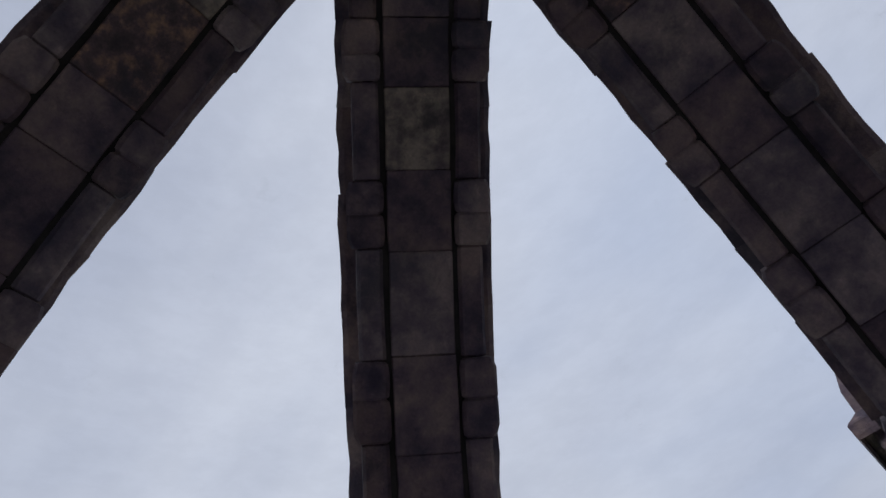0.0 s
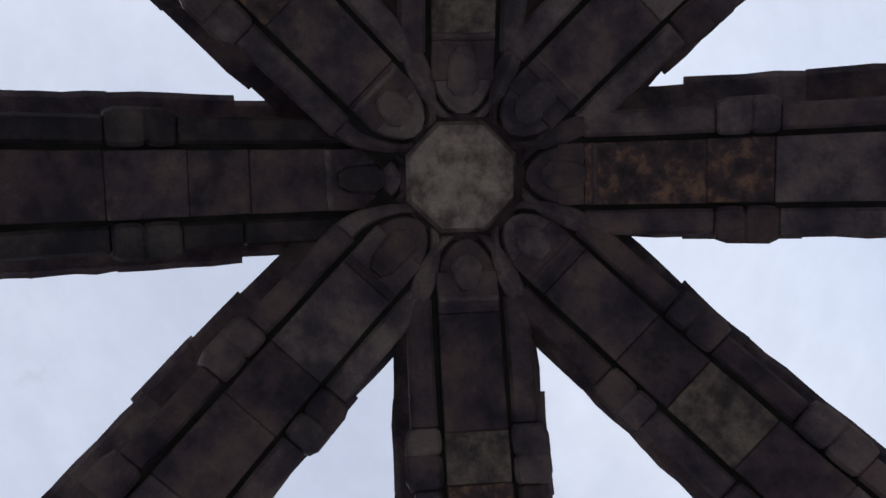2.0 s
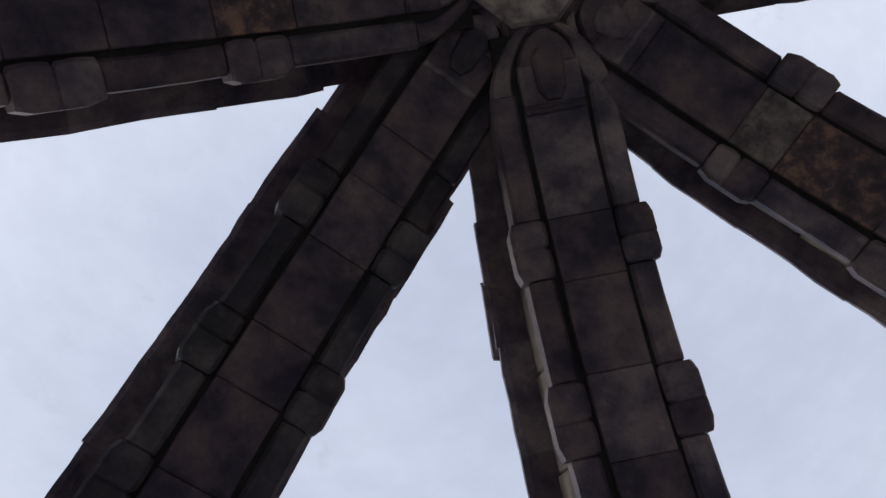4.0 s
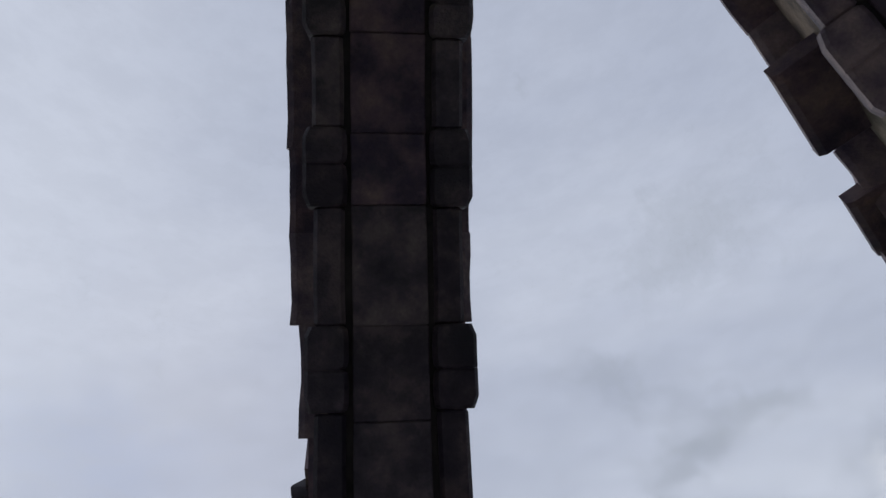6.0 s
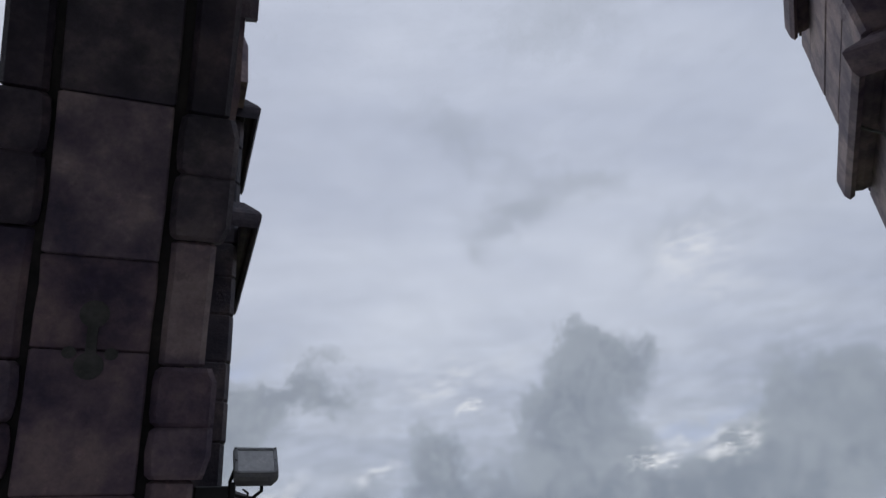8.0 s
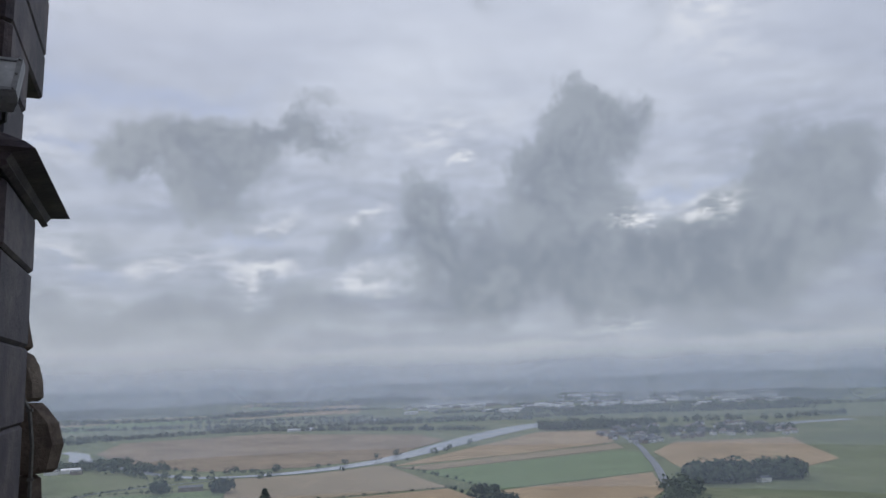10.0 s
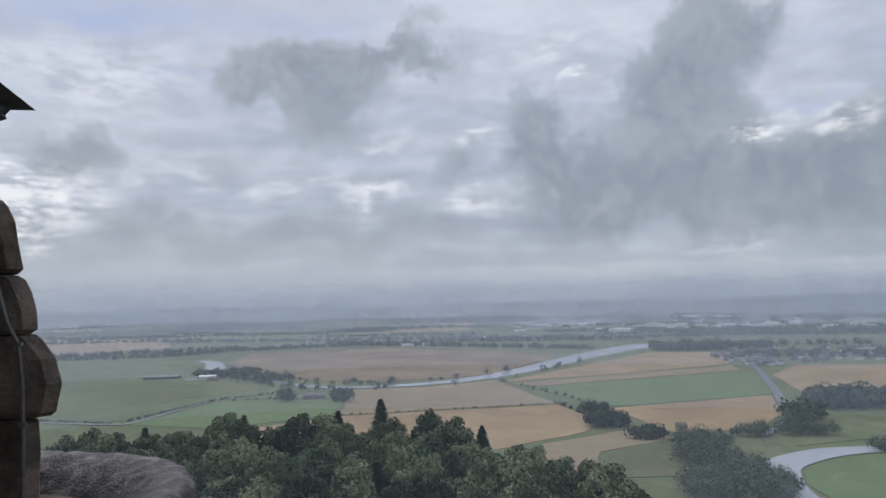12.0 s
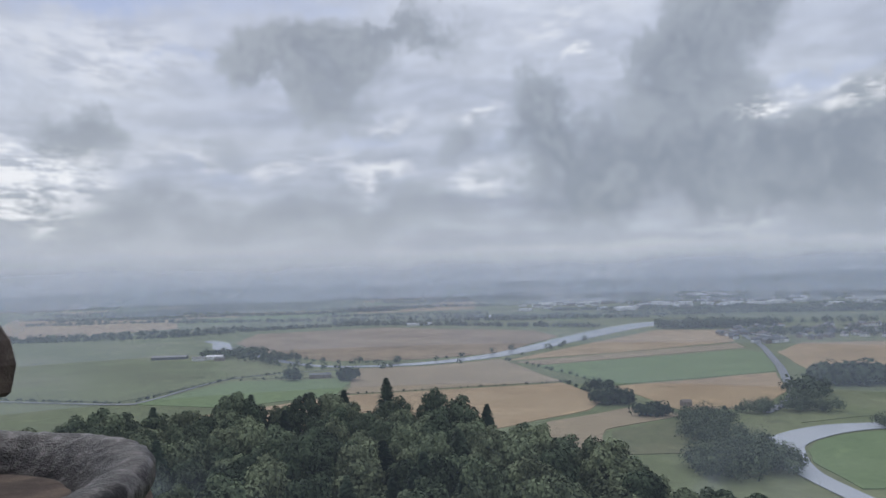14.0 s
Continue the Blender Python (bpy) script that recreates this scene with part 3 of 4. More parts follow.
def make_floodlight():
    """Floodlight tilted up towards the crown, on a black bracket with its gear box and cable."""
    m = Matrix.Rotation(radians(RIB_AZ), 4, "Z") @ pose(0.815, 7.05, 0.98)
    f = thing("floodlight", "small grey floodlight tilted upward on the pier's drip course", "floodlight", m)
    tilt = Matrix.Rotation(radians(-32), 4, "X")

    def turned(bm):
        bm.transform(tilt)
        return bm
    bm = bmesh.new()
    loft(bm, [[Vector((x * w, d, z * h)) for x, z in ((-1, -1), (1, -1), (1, 1), (-1, 1))] for d, w, h in ((-0.045, 0.112, 0.092), (-0.03, 0.115, 0.095), (0.0, 0.112, 0.092), (0.06, 0.09, 0.07), (0.075, 0.06, 0.045))])
    body = part("housing", turned(bm), LAMPGREY, f)
    bm = bmesh.new()
    for x0, x1, z0, z1 in ((-0.112, 0.112, 0.078, 0.092), (-0.112, 0.112, -0.092, -0.078), (-0.112, -0.094, -0.078, 0.078), (0.094, 0.112, -0.078, 0.078)):
        box(bm, x0, x1, -0.058, -0.046, z0, z1)
    bezel = part("bezel", turned(bm), LAMPGREY, body, "pale metal bezel")
    bm = bmesh.new()
    box(bm, -0.093, 0.093, -0.052, -0.047, -0.077, 0.077)
    part("lens", turned(bm), LENS, body, "pale reflecting glass")
    for x in (-0.103, 0.103):
        for z in (-0.085, 0.0, 0.085):
            bm = bmesh.new()
            bmesh.ops.create_cone(bm, cap_ends=True, segments=8, radius1=0.006, radius2=0.005, depth=0.008, matrix=Matrix.Translation((x, -0.061, z)) @ Matrix.Rotation(radians(90), 4, "X"))
            part("screw", turned(bm), LAMPGREY, body)
    bm = bmesh.new()
    tube(bm, [(-0.10, 0.05, 0.0), (-0.12, 0.05, -0.06), (-0.12, 0.06, -0.12), (0.0, 0.08, -0.14), (0.05, 0.09, -0.10), (0.05, 0.09, -0.02)], 0.01)
    part("stirrup", bm, BLACK, f)
    bm = bmesh.new()
    box(bm, -0.30, -0.10, 0.0, 0.13, -0.19, -0.09, 0.008)
    box(bm, -0.13, -0.095, -0.015, 0.145, -0.205, -0.075, 0.006)
    part("gear_box", bm, BLACK, f, "black gear box")
    bm = bmesh.new()
    tube(bm, [(-0.05, 0.05, -0.10), (-0.03, 0.0, -0.13), (-0.04, -0.02, -0.17), (-0.09, 0.0, -0.19), (-0.12, 0.04, -0.17)], 0.006)
    tube(bm, [(-0.27, 0.05, -0.19), (-0.25, 0.04, -0.26), (-0.22, 0.05, -0.31), (-0.25, 0.06, -0.37), (-0.31, 0.08, -0.42)], 0.008)
    tube(bm, [(-0.28, 0.06, -0.19), (-0.27, 0.04, -0.28), (-0.25, 0.05, -0.33), (-0.29, 0.06, -0.39), (-0.33, 0.09, -0.43)], 0.006)
    part("cable", bm, BLACK, f, "black flex")
    return f


LAMPGREY = material("lamp_grey_paint", [(0.25, 0.26, 0.27), (0.33, 0.34, 0.35)], 8, 0.5, 0.1, metal=0.3)
LENS = material("lamp_glass", [(0.42, 0.44, 0.46), (0.5, 0.52, 0.54)], 6, 0.12, 0.05, spec=0.8)
BLACK = material("black_plastic", [(0.012, 0.012, 0.013), (0.02, 0.02, 0.021)], 9, 0.45, 0.1)
TURRET = material("rough_grey_stone", [(0.018, 0.015, 0.016), (0.075, 0.066, 0.065), (0.24, 0.22, 0.21)], 11.0, 0.42, 1.0, 60, (0.02, 0.017, 0.018), coords="World", warp=1.6)
IRON = material("dull_iron", [(0.055, 0.057, 0.055), (0.10, 0.10, 0.095)], 9, 0.7, 0.4, metal=0.2)
LEAD = material("dull_lead", [(0.14, 0.14, 0.135), (0.24, 0.235, 0.22)], 6, 0.6, 0.3, metal=0.2)


def make_clamp():
    """Dumb-bell shaped metal cramp across a joint of the band."""
    global ARCH
    ARCH = LONG
    m = Matrix.Rotation(radians(RIB_AZ), 4, "Z")
    c = thing("metal_cramp", "dull grey double-disc metal cramp set across a band joint", "cramp", m)
    s0 = s_at(6.41) - 0.2

    def patch(pts):
        bm = bmesh.new()
        return loft(bm, [[rib_point(s, v, n) for s, v in pts] for n in (0.01, -0.022)])
    for name, ds, r in (("upper_disc", -0.02, 0.062), ("lower_disc", 0.21, 0.062)):
        part(name, patch([(s0 + ds + r * math.cos(a), r * math.sin(a)) for a in np.linspace(0, 2 * math.pi, 14, endpoint=False)]), IRON, c)
    part("neck", patch([(s0 + 0.03, -0.022), (s0 + 0.03, 0.022), (s0 + 0.16, 0.022), (s0 + 0.16, -0.022)]), IRON, c)
    for sd in (-1, 1):
        part("wing", patch([(s0 + 0.155 + 0.028 * math.cos(a), sd * 0.085 + 0.03 * math.sin(a)) for a in np.linspace(0, 2 * math.pi, 10, endpoint=False)]), IRON, c)
    return c


def make_conductor(index, pts):
    w = thing("lightning_conductor", "thin grey lightning conductor cable clipped to the pier", "cable", Matrix.Rotation(radians(RIB_AZ - 45 * index), 4, "Z"))
    bm = bmesh.new()
    tube(bm, pts, 0.011)
    part("cable", bm, LEAD, w)
    for p in pts[1::2]:
        bm = bmesh.new()
        box(bm, p[0] - 0.016, p[0] + 0.016, p[1] - 0.012, p[1] + 0.016, p[2] - 0.008, p[2] + 0.008)
        part("clip", bm, LEAD, w)


make_deck()
make_tower()
make_parapet()
for i in range(8):
    make_pier(i)
make_bartizan()
make_corner_pinnacle()
make_floodlight()
make_clamp()
make_conductor(0, [(0.60, 8.80, 0.46), (0.68, 8.79, 0.12), (0.74, 8.775, -0.10), (0.795, 8.755, -0.20), (0.82, 8.735, -0.38), (0.82, 8.755, -0.56), (0.82, 8.768, -1.0), (0.82, 8.768, -1.5), (0.82, 8.768, -2.2)])
make_conductor(1, [(-0.81, 7.2, 2.93), (-0.80, 6.95, 2.75), (-0.70, 6.9, 2.62), (-0.70, 6.86, 2.3), (-0.70, 6.9, 1.9), (-0.70, 6.88, 1.6)])


# ---- land ----
PLAIN = -120.0
GRASS = material("pasture", [(0.165, 0.185, 0.088), (0.20, 0.228, 0.105), (0.245, 0.255, 0.135)], 0.006, 0.95, 0.05, 0.09, coords="World", spec=0.1)
LUSH = material("lush_grass", [(0.185, 0.255, 0.105), (0.225, 0.295, 0.13)], 0.012, 0.95, 0.05, 0.2, coords="World", spec=0.1)
WHEAT = material("ripe_wheat", [(0.42, 0.295, 0.165), (0.48, 0.345, 0.195), (0.53, 0.39, 0.23)], 0.010, 0.95, 0.05, 0.15, coords="World", spec=0.1)
STUBBLE = material("dry_stubble", [(0.36, 0.28, 0.175), (0.43, 0.34, 0.215)], 0.014, 0.95, 0.05, 0.2, coords="World", spec=0.1)
REED = material("brown_reed_marsh", [(0.27, 0.20, 0.125), (0.35, 0.255, 0.155), (0.41, 0.30, 0.185)], 0.012, 0.95, 0.05, 0.06, coords="World", spec=0.1)
SCRUB = material("rough_grass", [(0.15, 0.17, 0.08), (0.22, 0.21, 0.11)], 0.02, 0.95, 0.05, 0.15, coords="World", spec=0.1)
TARMAC = material("wet_tarmac", [(0.16, 0.165, 0.175), (0.22, 0.225, 0.235)], 0.05, 0.35, 0.05, 1.0, coords="World")
WALLWHITE = material("pale_harling", [(0.68, 0.67, 0.65), (0.82, 0.81, 0.79)], 0.3, 0.8, 0.1, 3, coords="World")
WALLBROWN = material("brown_walling", [(0.20, 0.16, 0.13), (0.30, 0.25, 0.21)], 0.3, 0.85, 0.1, 3, coords="World")
SLATE = material("grey_slate", [(0.09, 0.095, 0.105), (0.16, 0.165, 0.18)], 0.3, 0.5, 0.1, 3, coords="World")
SHEET = material("pale_roof_sheet", [(0.74, 0.75, 0.77), (0.88, 0.88, 0.88)], 0.05, 0.5, 0.1, 3, coords="World")


def foliage(name, dark, light):
    m = bpy.data.materials.new(name)
    m.use_nodes = True
    n = Nodes(m.node_tree)
    isl = n.put("ShaderNodeNewGeometry").outputs["Random Per Island"]
    r = n.put("ShaderNodeObjectInfo").outputs["Random"]
    col = n.mix(isl, dark, light)
    clumps = n.noise(n.put("ShaderNodeNewGeometry").outputs["Position"], 0.11, 4.0, 0.6)
    col = n.put("ShaderNodeVectorMath", {0: col, 3: n.step(clumps, 0.34, 0.66, 0.62, 1.5)}, operation="SCALE").outputs[0]
    col = n.put("ShaderNodeHueSaturation", {"Hue": n.step(r, 0.0, 1.0, 0.465, 0.515), "Saturation": 0.95, "Value": n.step(r, 0.0, 1.0, 1.55, 0.65), "Color": col}).outputs[0]
    b = n.put("ShaderNodeBsdfPrincipled", {"Base Color": col, "Roughness": 0.8, "Specular IOR Level": 0.15})
    n.put("ShaderNodeOutputMaterial", {0: b.outputs[0]})
    return m


LEAF = foliage("broad_leaves", (0.068, 0.092, 0.054), (0.135, 0.17, 0.088))
NEEDLE = foliage("conifer_needles", (0.026, 0.044, 0.027), (0.05, 0.076, 0.042))
FARLEAF = foliage("hedgerow_leaves", (0.034, 0.052, 0.03), (0.068, 0.093, 0.047))
BARK = material("bark", [(0.06, 0.05, 0.04), (0.12, 0.10, 0.08)], 3, 0.9, 0.4)

WATER = bpy.data.materials.new("river_water")
WATER.use_nodes = True
_n = Nodes(WATER.node_tree)
_rip = _n.put("ShaderNodeBump", {"Strength": 0.05, "Distance": 0.3, "Height": _n.noise(_n.put("ShaderNodeNewGeometry").outputs["Position"], 0.15, 3.0)})
# pale base colour adds painted sky reflection to what the gloss returns
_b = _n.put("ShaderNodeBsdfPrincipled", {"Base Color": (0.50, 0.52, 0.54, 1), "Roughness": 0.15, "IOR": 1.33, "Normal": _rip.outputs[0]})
_n.put("ShaderNodeOutputMaterial", {0: _b.outputs[0]})


def hill(x, y):
    """Height of the land: a wooded crag under the tower, a flat plain beyond."""
    d = math.hypot(x * (1.6 if x > 0 else 0.7), (y - 20) * 0.8)
    t = min(max((d - 180) / 130, 0), 1)
    h = PLAIN + 56 * (1 - t * t * (3 - 2 * t))
    return h + (2.5 * noise.noise((x * 0.02, y * 0.02, 0.3)) if t < 1 else 0)


def make_ground():
    bm = bmesh.new()
    rings = []
    for i in range(90):
        r = 3 + 4880 * (i / 89) ** 2.6
        rings.append([bm.verts.new((r * math.sin(a), r * math.cos(a), hill(r * math.sin(a), r * math.cos(a)))) for a in np.linspace(0, 2 * math.pi, 96, endpoint=False)])
    for a, b in zip(rings, rings[1:]):
        for i in range(96):
            bm.faces.new((a[i], b[i], b[(i + 1) % 96], a[(i + 1) % 96]))
    return tagged(part("ground", bm, GRASS, None, smooth=True), "green river plain below a wooded crag", "ground", kind="structure")


def field(mat, label, corners, h=0.6):
    """A crop standing a little above the plain; its edges bend slightly between the corners."""
    rng = random.Random(len(label) + int(corners[0][0]))
    pts = []
    k = len(corners)
    for i in range(k):
        a, b = Vector(corners[i]), Vector(corners[(i + 1) % k])
        d = (b - a)
        for j in range(4):
            p = a + d * j / 4
            if j:
                p += Vector((-d.y, d.x)) * rng.uniform(-0.012, 0.012)
            pts.append(p)
    bm = bmesh.new()
    loft(bm, [[Vector((p.x, p.y, PLAIN + z)) for p in pts] for z in (0.05, h)])
    return tagged(part("field", bm, mat, None), label, "field", kind="structure")


def smooth_line(pts, k=8):
    pts = [Vector(p) for p in pts]
    out = []
    for i in range(len(pts) - 1):
        p0, p1, p2, p3 = pts[max(i - 1, 0)], pts[i], pts[i + 1], pts[min(i + 2, len(pts) - 1)]
        for j in range(k):
            t = j / k
            out.append(0.5 * ((2 * p1) + (p2 - p0) * t + (2 * p0 - 5 * p1 + 4 * p2 - p3) * t * t + (3 * p1 - p0 - 3 * p2 + p3) * t ** 3))
    out.append(pts[-1])
    return out


def ribbon(name, mat, label, category, pts, widths, z):
    line = smooth_line(pts)
    ws = np.interp(np.linspace(0, 1, len(line)), np.linspace(0, 1, len(widths)), widths)
    bm = bmesh.new()
    rows = []
    for i, p in enumerate(line):
        d = (line[min(i + 1, len(line) - 1)] - line[max(i - 1, 0)]).normalized()
        nrm = Vector((-d.y, d.x)) * ws[i] / 2
        rows.append([Vector((*(p + nrm), z)), Vector((*(p - nrm), z)), Vector((*(p - nrm), z - 0.3)), Vector((*(p + nrm), z - 0.3))])
    loft(bm, rows)
    return tagged(part(name, bm, mat, None), label, category, kind="structure")


make_ground()
RIVER = [(-470, 1450), (-425, 1385), (-393, 1290), (-347, 1206), (-307, 1164), (-272, 1114), (-226, 1048), (-173, 995), (-113, 977), (-25, 995), (65, 1060), (144, 1165), (219, 1287), (324, 1450), (450, 1610), (560, 1680)]
ribbon("river", WATER, "glossy grey river, sky reflection also put into its pale colour", "river", RIVER, [20, 30, 34, 26, 18, 14, 14, 14, 16, 26, 34, 42, 52, 64, 72, 50], PLAIN + 0.8)
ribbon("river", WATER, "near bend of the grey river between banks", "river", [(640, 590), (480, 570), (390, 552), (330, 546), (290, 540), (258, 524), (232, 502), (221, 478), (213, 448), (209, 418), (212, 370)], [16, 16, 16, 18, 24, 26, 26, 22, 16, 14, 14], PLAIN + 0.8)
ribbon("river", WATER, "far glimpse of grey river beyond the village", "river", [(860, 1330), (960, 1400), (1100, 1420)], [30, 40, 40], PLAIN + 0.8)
ribbon("road", TARMAC, "wet grey road running to the village", "road", [(560, 1420), (533, 1300), (484, 1114), (440, 985), (398, 866), (360, 770), (336, 705), (300, 645), (262, 602)], [9, 9, 9, 9, 9, 9, 9, 9, 8], PLAIN + 0.95)
ribbon("road", TARMAC, "thin farm lane between the pastures", "road", [(-470, 760), (-380, 735), (-318, 722), (-300, 740), (-262, 880), (-180, 935), (-120, 955)], [3, 3, 6, 4, 2.5, 2, 2], PLAIN + 0.95)
ribbon("road", TARMAC, "distant pale road across the plain", "road", [(-1150, 1380), (-900, 1560), (-700, 1700), (-480, 1780), (-330, 1830)], [14, 14, 14, 12, 10], PLAIN + 0.95)

field(REED, "brown reed marsh inside the river bend", [(-395, 1380), (-412, 1600), (-131, 1700), (186, 1500), (215, 1360), (85, 1105), (-33, 1045), (-162, 1050), (-300, 1190)])
field(STUBBLE, "dull stubble field beside the river", [(-112, 955), (-20, 965), (78, 1023), (128, 803), (-104, 752)])
field(WHEAT, "ripe wheat field below the wood", [(-106, 742), (126, 792), (151, 690), (124, 634), (27, 560), (-150, 560), (-230, 640)])
field(WHEAT, "ripe wheat strip along the river bank", [(85, 1003), (417, 1440), (540, 1408), (470, 1180), (300, 1090)])
field(STUBBLE, "stubble strip beside the green crop", [(95, 985), (290, 1075), (465, 1160), (450, 1090), (130, 950)])
field(LUSH, "bright green crop field by the road", [(118, 935), (433, 1060), (450, 1030), (380, 838), (175, 768)])
field(WHEAT, "ripe wheat field by the road's bend", [(174, 758), (374, 826), (330, 705), (263, 622), (199, 626)])
field(STUBBLE, "stubble field on the wood's edge", [(82, 589), (170, 645), (196, 604), (121, 556), (98, 480), (60, 520)])
field(SCRUB, "rough grassland patch", [(124, 548), (194, 592), (175, 480), (110, 480)])
field(GRASS, "wide green pasture west of the farm", [(-660, 1170), (-505, 1368), (-330, 1000), (-270, 868), (-330, 735), (-420, 760)])
field(LUSH, "green meadow beside the farm lane", [(-306, 722), (-252, 862), (-108, 867), (-112, 750), (-205, 690)])
field(GRASS, "narrow pasture strip", [(-240, 885), (-190, 925), (-118, 940), (-112, 880)])
field(WHEAT, "ripe wheat field beyond the road", [(465, 1020), (560, 1140), (760, 1130), (640, 860), (500, 770), (400, 770)])
field(GRASS, "green paddock near the river bend", [(310, 640), (400, 660), (520, 700), (480, 590), (330, 580), (272, 562)])
field(LUSH, "green meadow inside the near bend", [(236, 480), (254, 503), (280, 520), (330, 534), (420, 538), (420, 380), (222, 395), (224, 450)])
field(WHEAT, "far ripe wheat field", [(-1462, 2480), (-853, 2332), (-679, 1857), (-914, 1584), (-1100, 1700)])
field(WHEAT, "far strip of wheat", [(-1711, 3175), (-1244, 3472), (-922, 2632), (-1285, 2658)])
field(WHEAT, "far wheat field in the plain", [(-396, 2841), (174, 3500), (104, 2500), (-295, 2386)])
field(LUSH, "far green field", [(-780, 2350), (-420, 2750), (-310, 2380), (-640, 2000)])
field(LUSH, "small green field near the town", [(180, 1900), (420, 2120), (480, 1960), (300, 1800)])
frng = random.Random(5)
for i in range(70):
    x, y = frng.uniform(-2800, 2500), frng.uniform(2250, 4650)
    if x > 150 and y < 3400 or abs(x) > y * 0.62:
        continue
    w, d, sk = frng.uniform(90, 260), frng.uniform(90, 240), frng.uniform(-80, 80)
    field(frng.choice((WHEAT, STUBBLE, LUSH, GRASS, WHEAT)), "far patch of farmland in haze", [(x - w, y - d), (x + w, y - d * 0.8), (x + w + sk, y + d), (x - w + sk, y + d * 0.9)], 0.7)


# ---- trees ----
def leaf_cloud(rng, lobes, count, size):
    """Leaf tufts as small bent quads over the outside of overlapping lobes."""
    verts, faces = [], []
    total = sum(l[3] ** 2 for l in lobes)
    for cx, cy, cz, r, sq in lobes:
        for _ in range(int(count * r * r / total)):
            z = rng.uniform(-0.55, 1.0)
            a = rng.uniform(0, 2 * math.pi)
            q = math.sqrt(max(1 - z * z, 0))
            nrm = Vector((q * math.cos(a), q * math.sin(a), z))
            p = Vector((cx, cy, cz)) + Vector((nrm.x * r, nrm.y * r, nrm.z * r * sq)) * rng.uniform(0.78, 1.12)
            nrm = (nrm + Vector((rng.uniform(-1, 1), rng.uniform(-1, 1), rng.uniform(-0.6, 1.0))) * 0.3).normalized()
            u = nrm.orthogonal().normalized()
            u.rotate(Matrix.Rotation(rng.uniform(0, 6.28), 3, nrm))
            v = nrm.cross(u)
            s = size * rng.uniform(0.6, 1.35)
            k = len(verts)
            verts += [p - u * s - v * s * 0.4, p + v * -s * 0.8, p + u * s, p + v * s * 0.8 + nrm * s * 0.4]
            faces.append((k, k + 1, k + 2, k + 3))
    return verts, faces


def cloud_mesh(name, verts, faces, mat):
    me = bpy.data.meshes.new(name)
    me.from_pydata([tuple(v) for v in verts], [], faces)
    me.materials.append(mat)
    return me


def limb(bm, a, b, r0, r1):
    a, b = Vector(a), Vector(b)
    t = (b - a).normalized()
    u = t.orthogonal().normalized()
    v = t.cross(u)
    loft(bm, [[p + r * (math.cos(q) * u + math.sin(q) * v) for q in np.linspace(0, 2 * math.pi, 6, endpoint=False)] for p, r in ((a, r0), ((a + b) / 2 + Vector((0.1, 0.05, 0)), (r0 + r1) / 2), (b, r1))])


def make_broadleaf(seed):
    rng = random.Random(seed)
    h, w = rng.uniform(15, 19), rng.uniform(4.2, 5.6)
    t = thing("broadleaf_tree", "dense dark green broadleaf tree in the crag's wood", "tree", None, "trees of the wood")
    bm = bmesh.new()
    limb(bm, (0, 0, -1.5), (0.2, 0, h * 0.6), 0.38, 0.18)
    for i in range(5):
        a = rng.uniform(0, 6.28)
        limb(bm, (0.05, 0, h * rng.uniform(0.25, 0.45)), (math.cos(a) * w * 0.6, math.sin(a) * w * 0.6, h * rng.uniform(0.55, 0.75)), 0.16, 0.05)
    part("trunk", bm, BARK, t)
    lobes = [(0, 0, h * 0.70, w * 0.66, 1.15)]
    for i in range(16):
        a, up = 2.4 * i + rng.uniform(-0.4, 0.4), i / 15
        rr = (0.85 - 0.6 * up * up) * rng.uniform(0.8, 1.1)
        lobes.append((math.cos(a) * w * rr, math.sin(a) * w * rr, h * (0.48 + 0.42 * up + rng.uniform(-0.04, 0.04)), w * rng.uniform(0.24, 0.38), rng.uniform(0.8, 1.0)))
    part("crown", cloud_mesh("crown", *leaf_cloud(rng, lobes, 3600, 0.31), LEAF), LEAF, t)
    return t


def make_conifer(seed):
    rng = random.Random(seed)
    h = 20.0
    t = thing("conifer_tree", "dark pointed conifer rising above the wood", "tree", None, "conifers of the wood")
    bm = bmesh.new()
    limb(bm, (0, 0, -1.5), (0, 0, h), 0.35, 0.03)
    part("trunk", bm, BARK, t)
    verts, faces = [], []
    z = h * 0.2
    while z < h * 0.985:
        reach = (h - z) * 0.46 + 0.3
        for i in range(17):
            a = rng.uniform(0, 6.28)
            l = reach * rng.uniform(0.65, 1.1)
            for j in range(5):
                q = l * (j + 0.6) / 5
                p = Vector((math.cos(a) * q, math.sin(a) * q, z - q * 0.22 + rng.uniform(-0.1, 0.1)))
                s = rng.uniform(0.32, 0.56) * (1.2 - 0.25 * j / 5)
                d = Vector((math.cos(a), math.sin(a), -0.3)) * s
                e = Vector((-math.sin(a), math.cos(a), rng.uniform(-0.3, 0.3))) * s
                k = len(verts)
                verts += [p - d, p - e * 0.8, p + d * 1.2, p + e * 0.8]
                faces.append((k, k + 1, k + 2, k + 3))
        z += rng.uniform(0.28, 0.42)
    part("crown", cloud_mesh("crown", verts, faces, NEEDLE), NEEDLE, t)
    return t


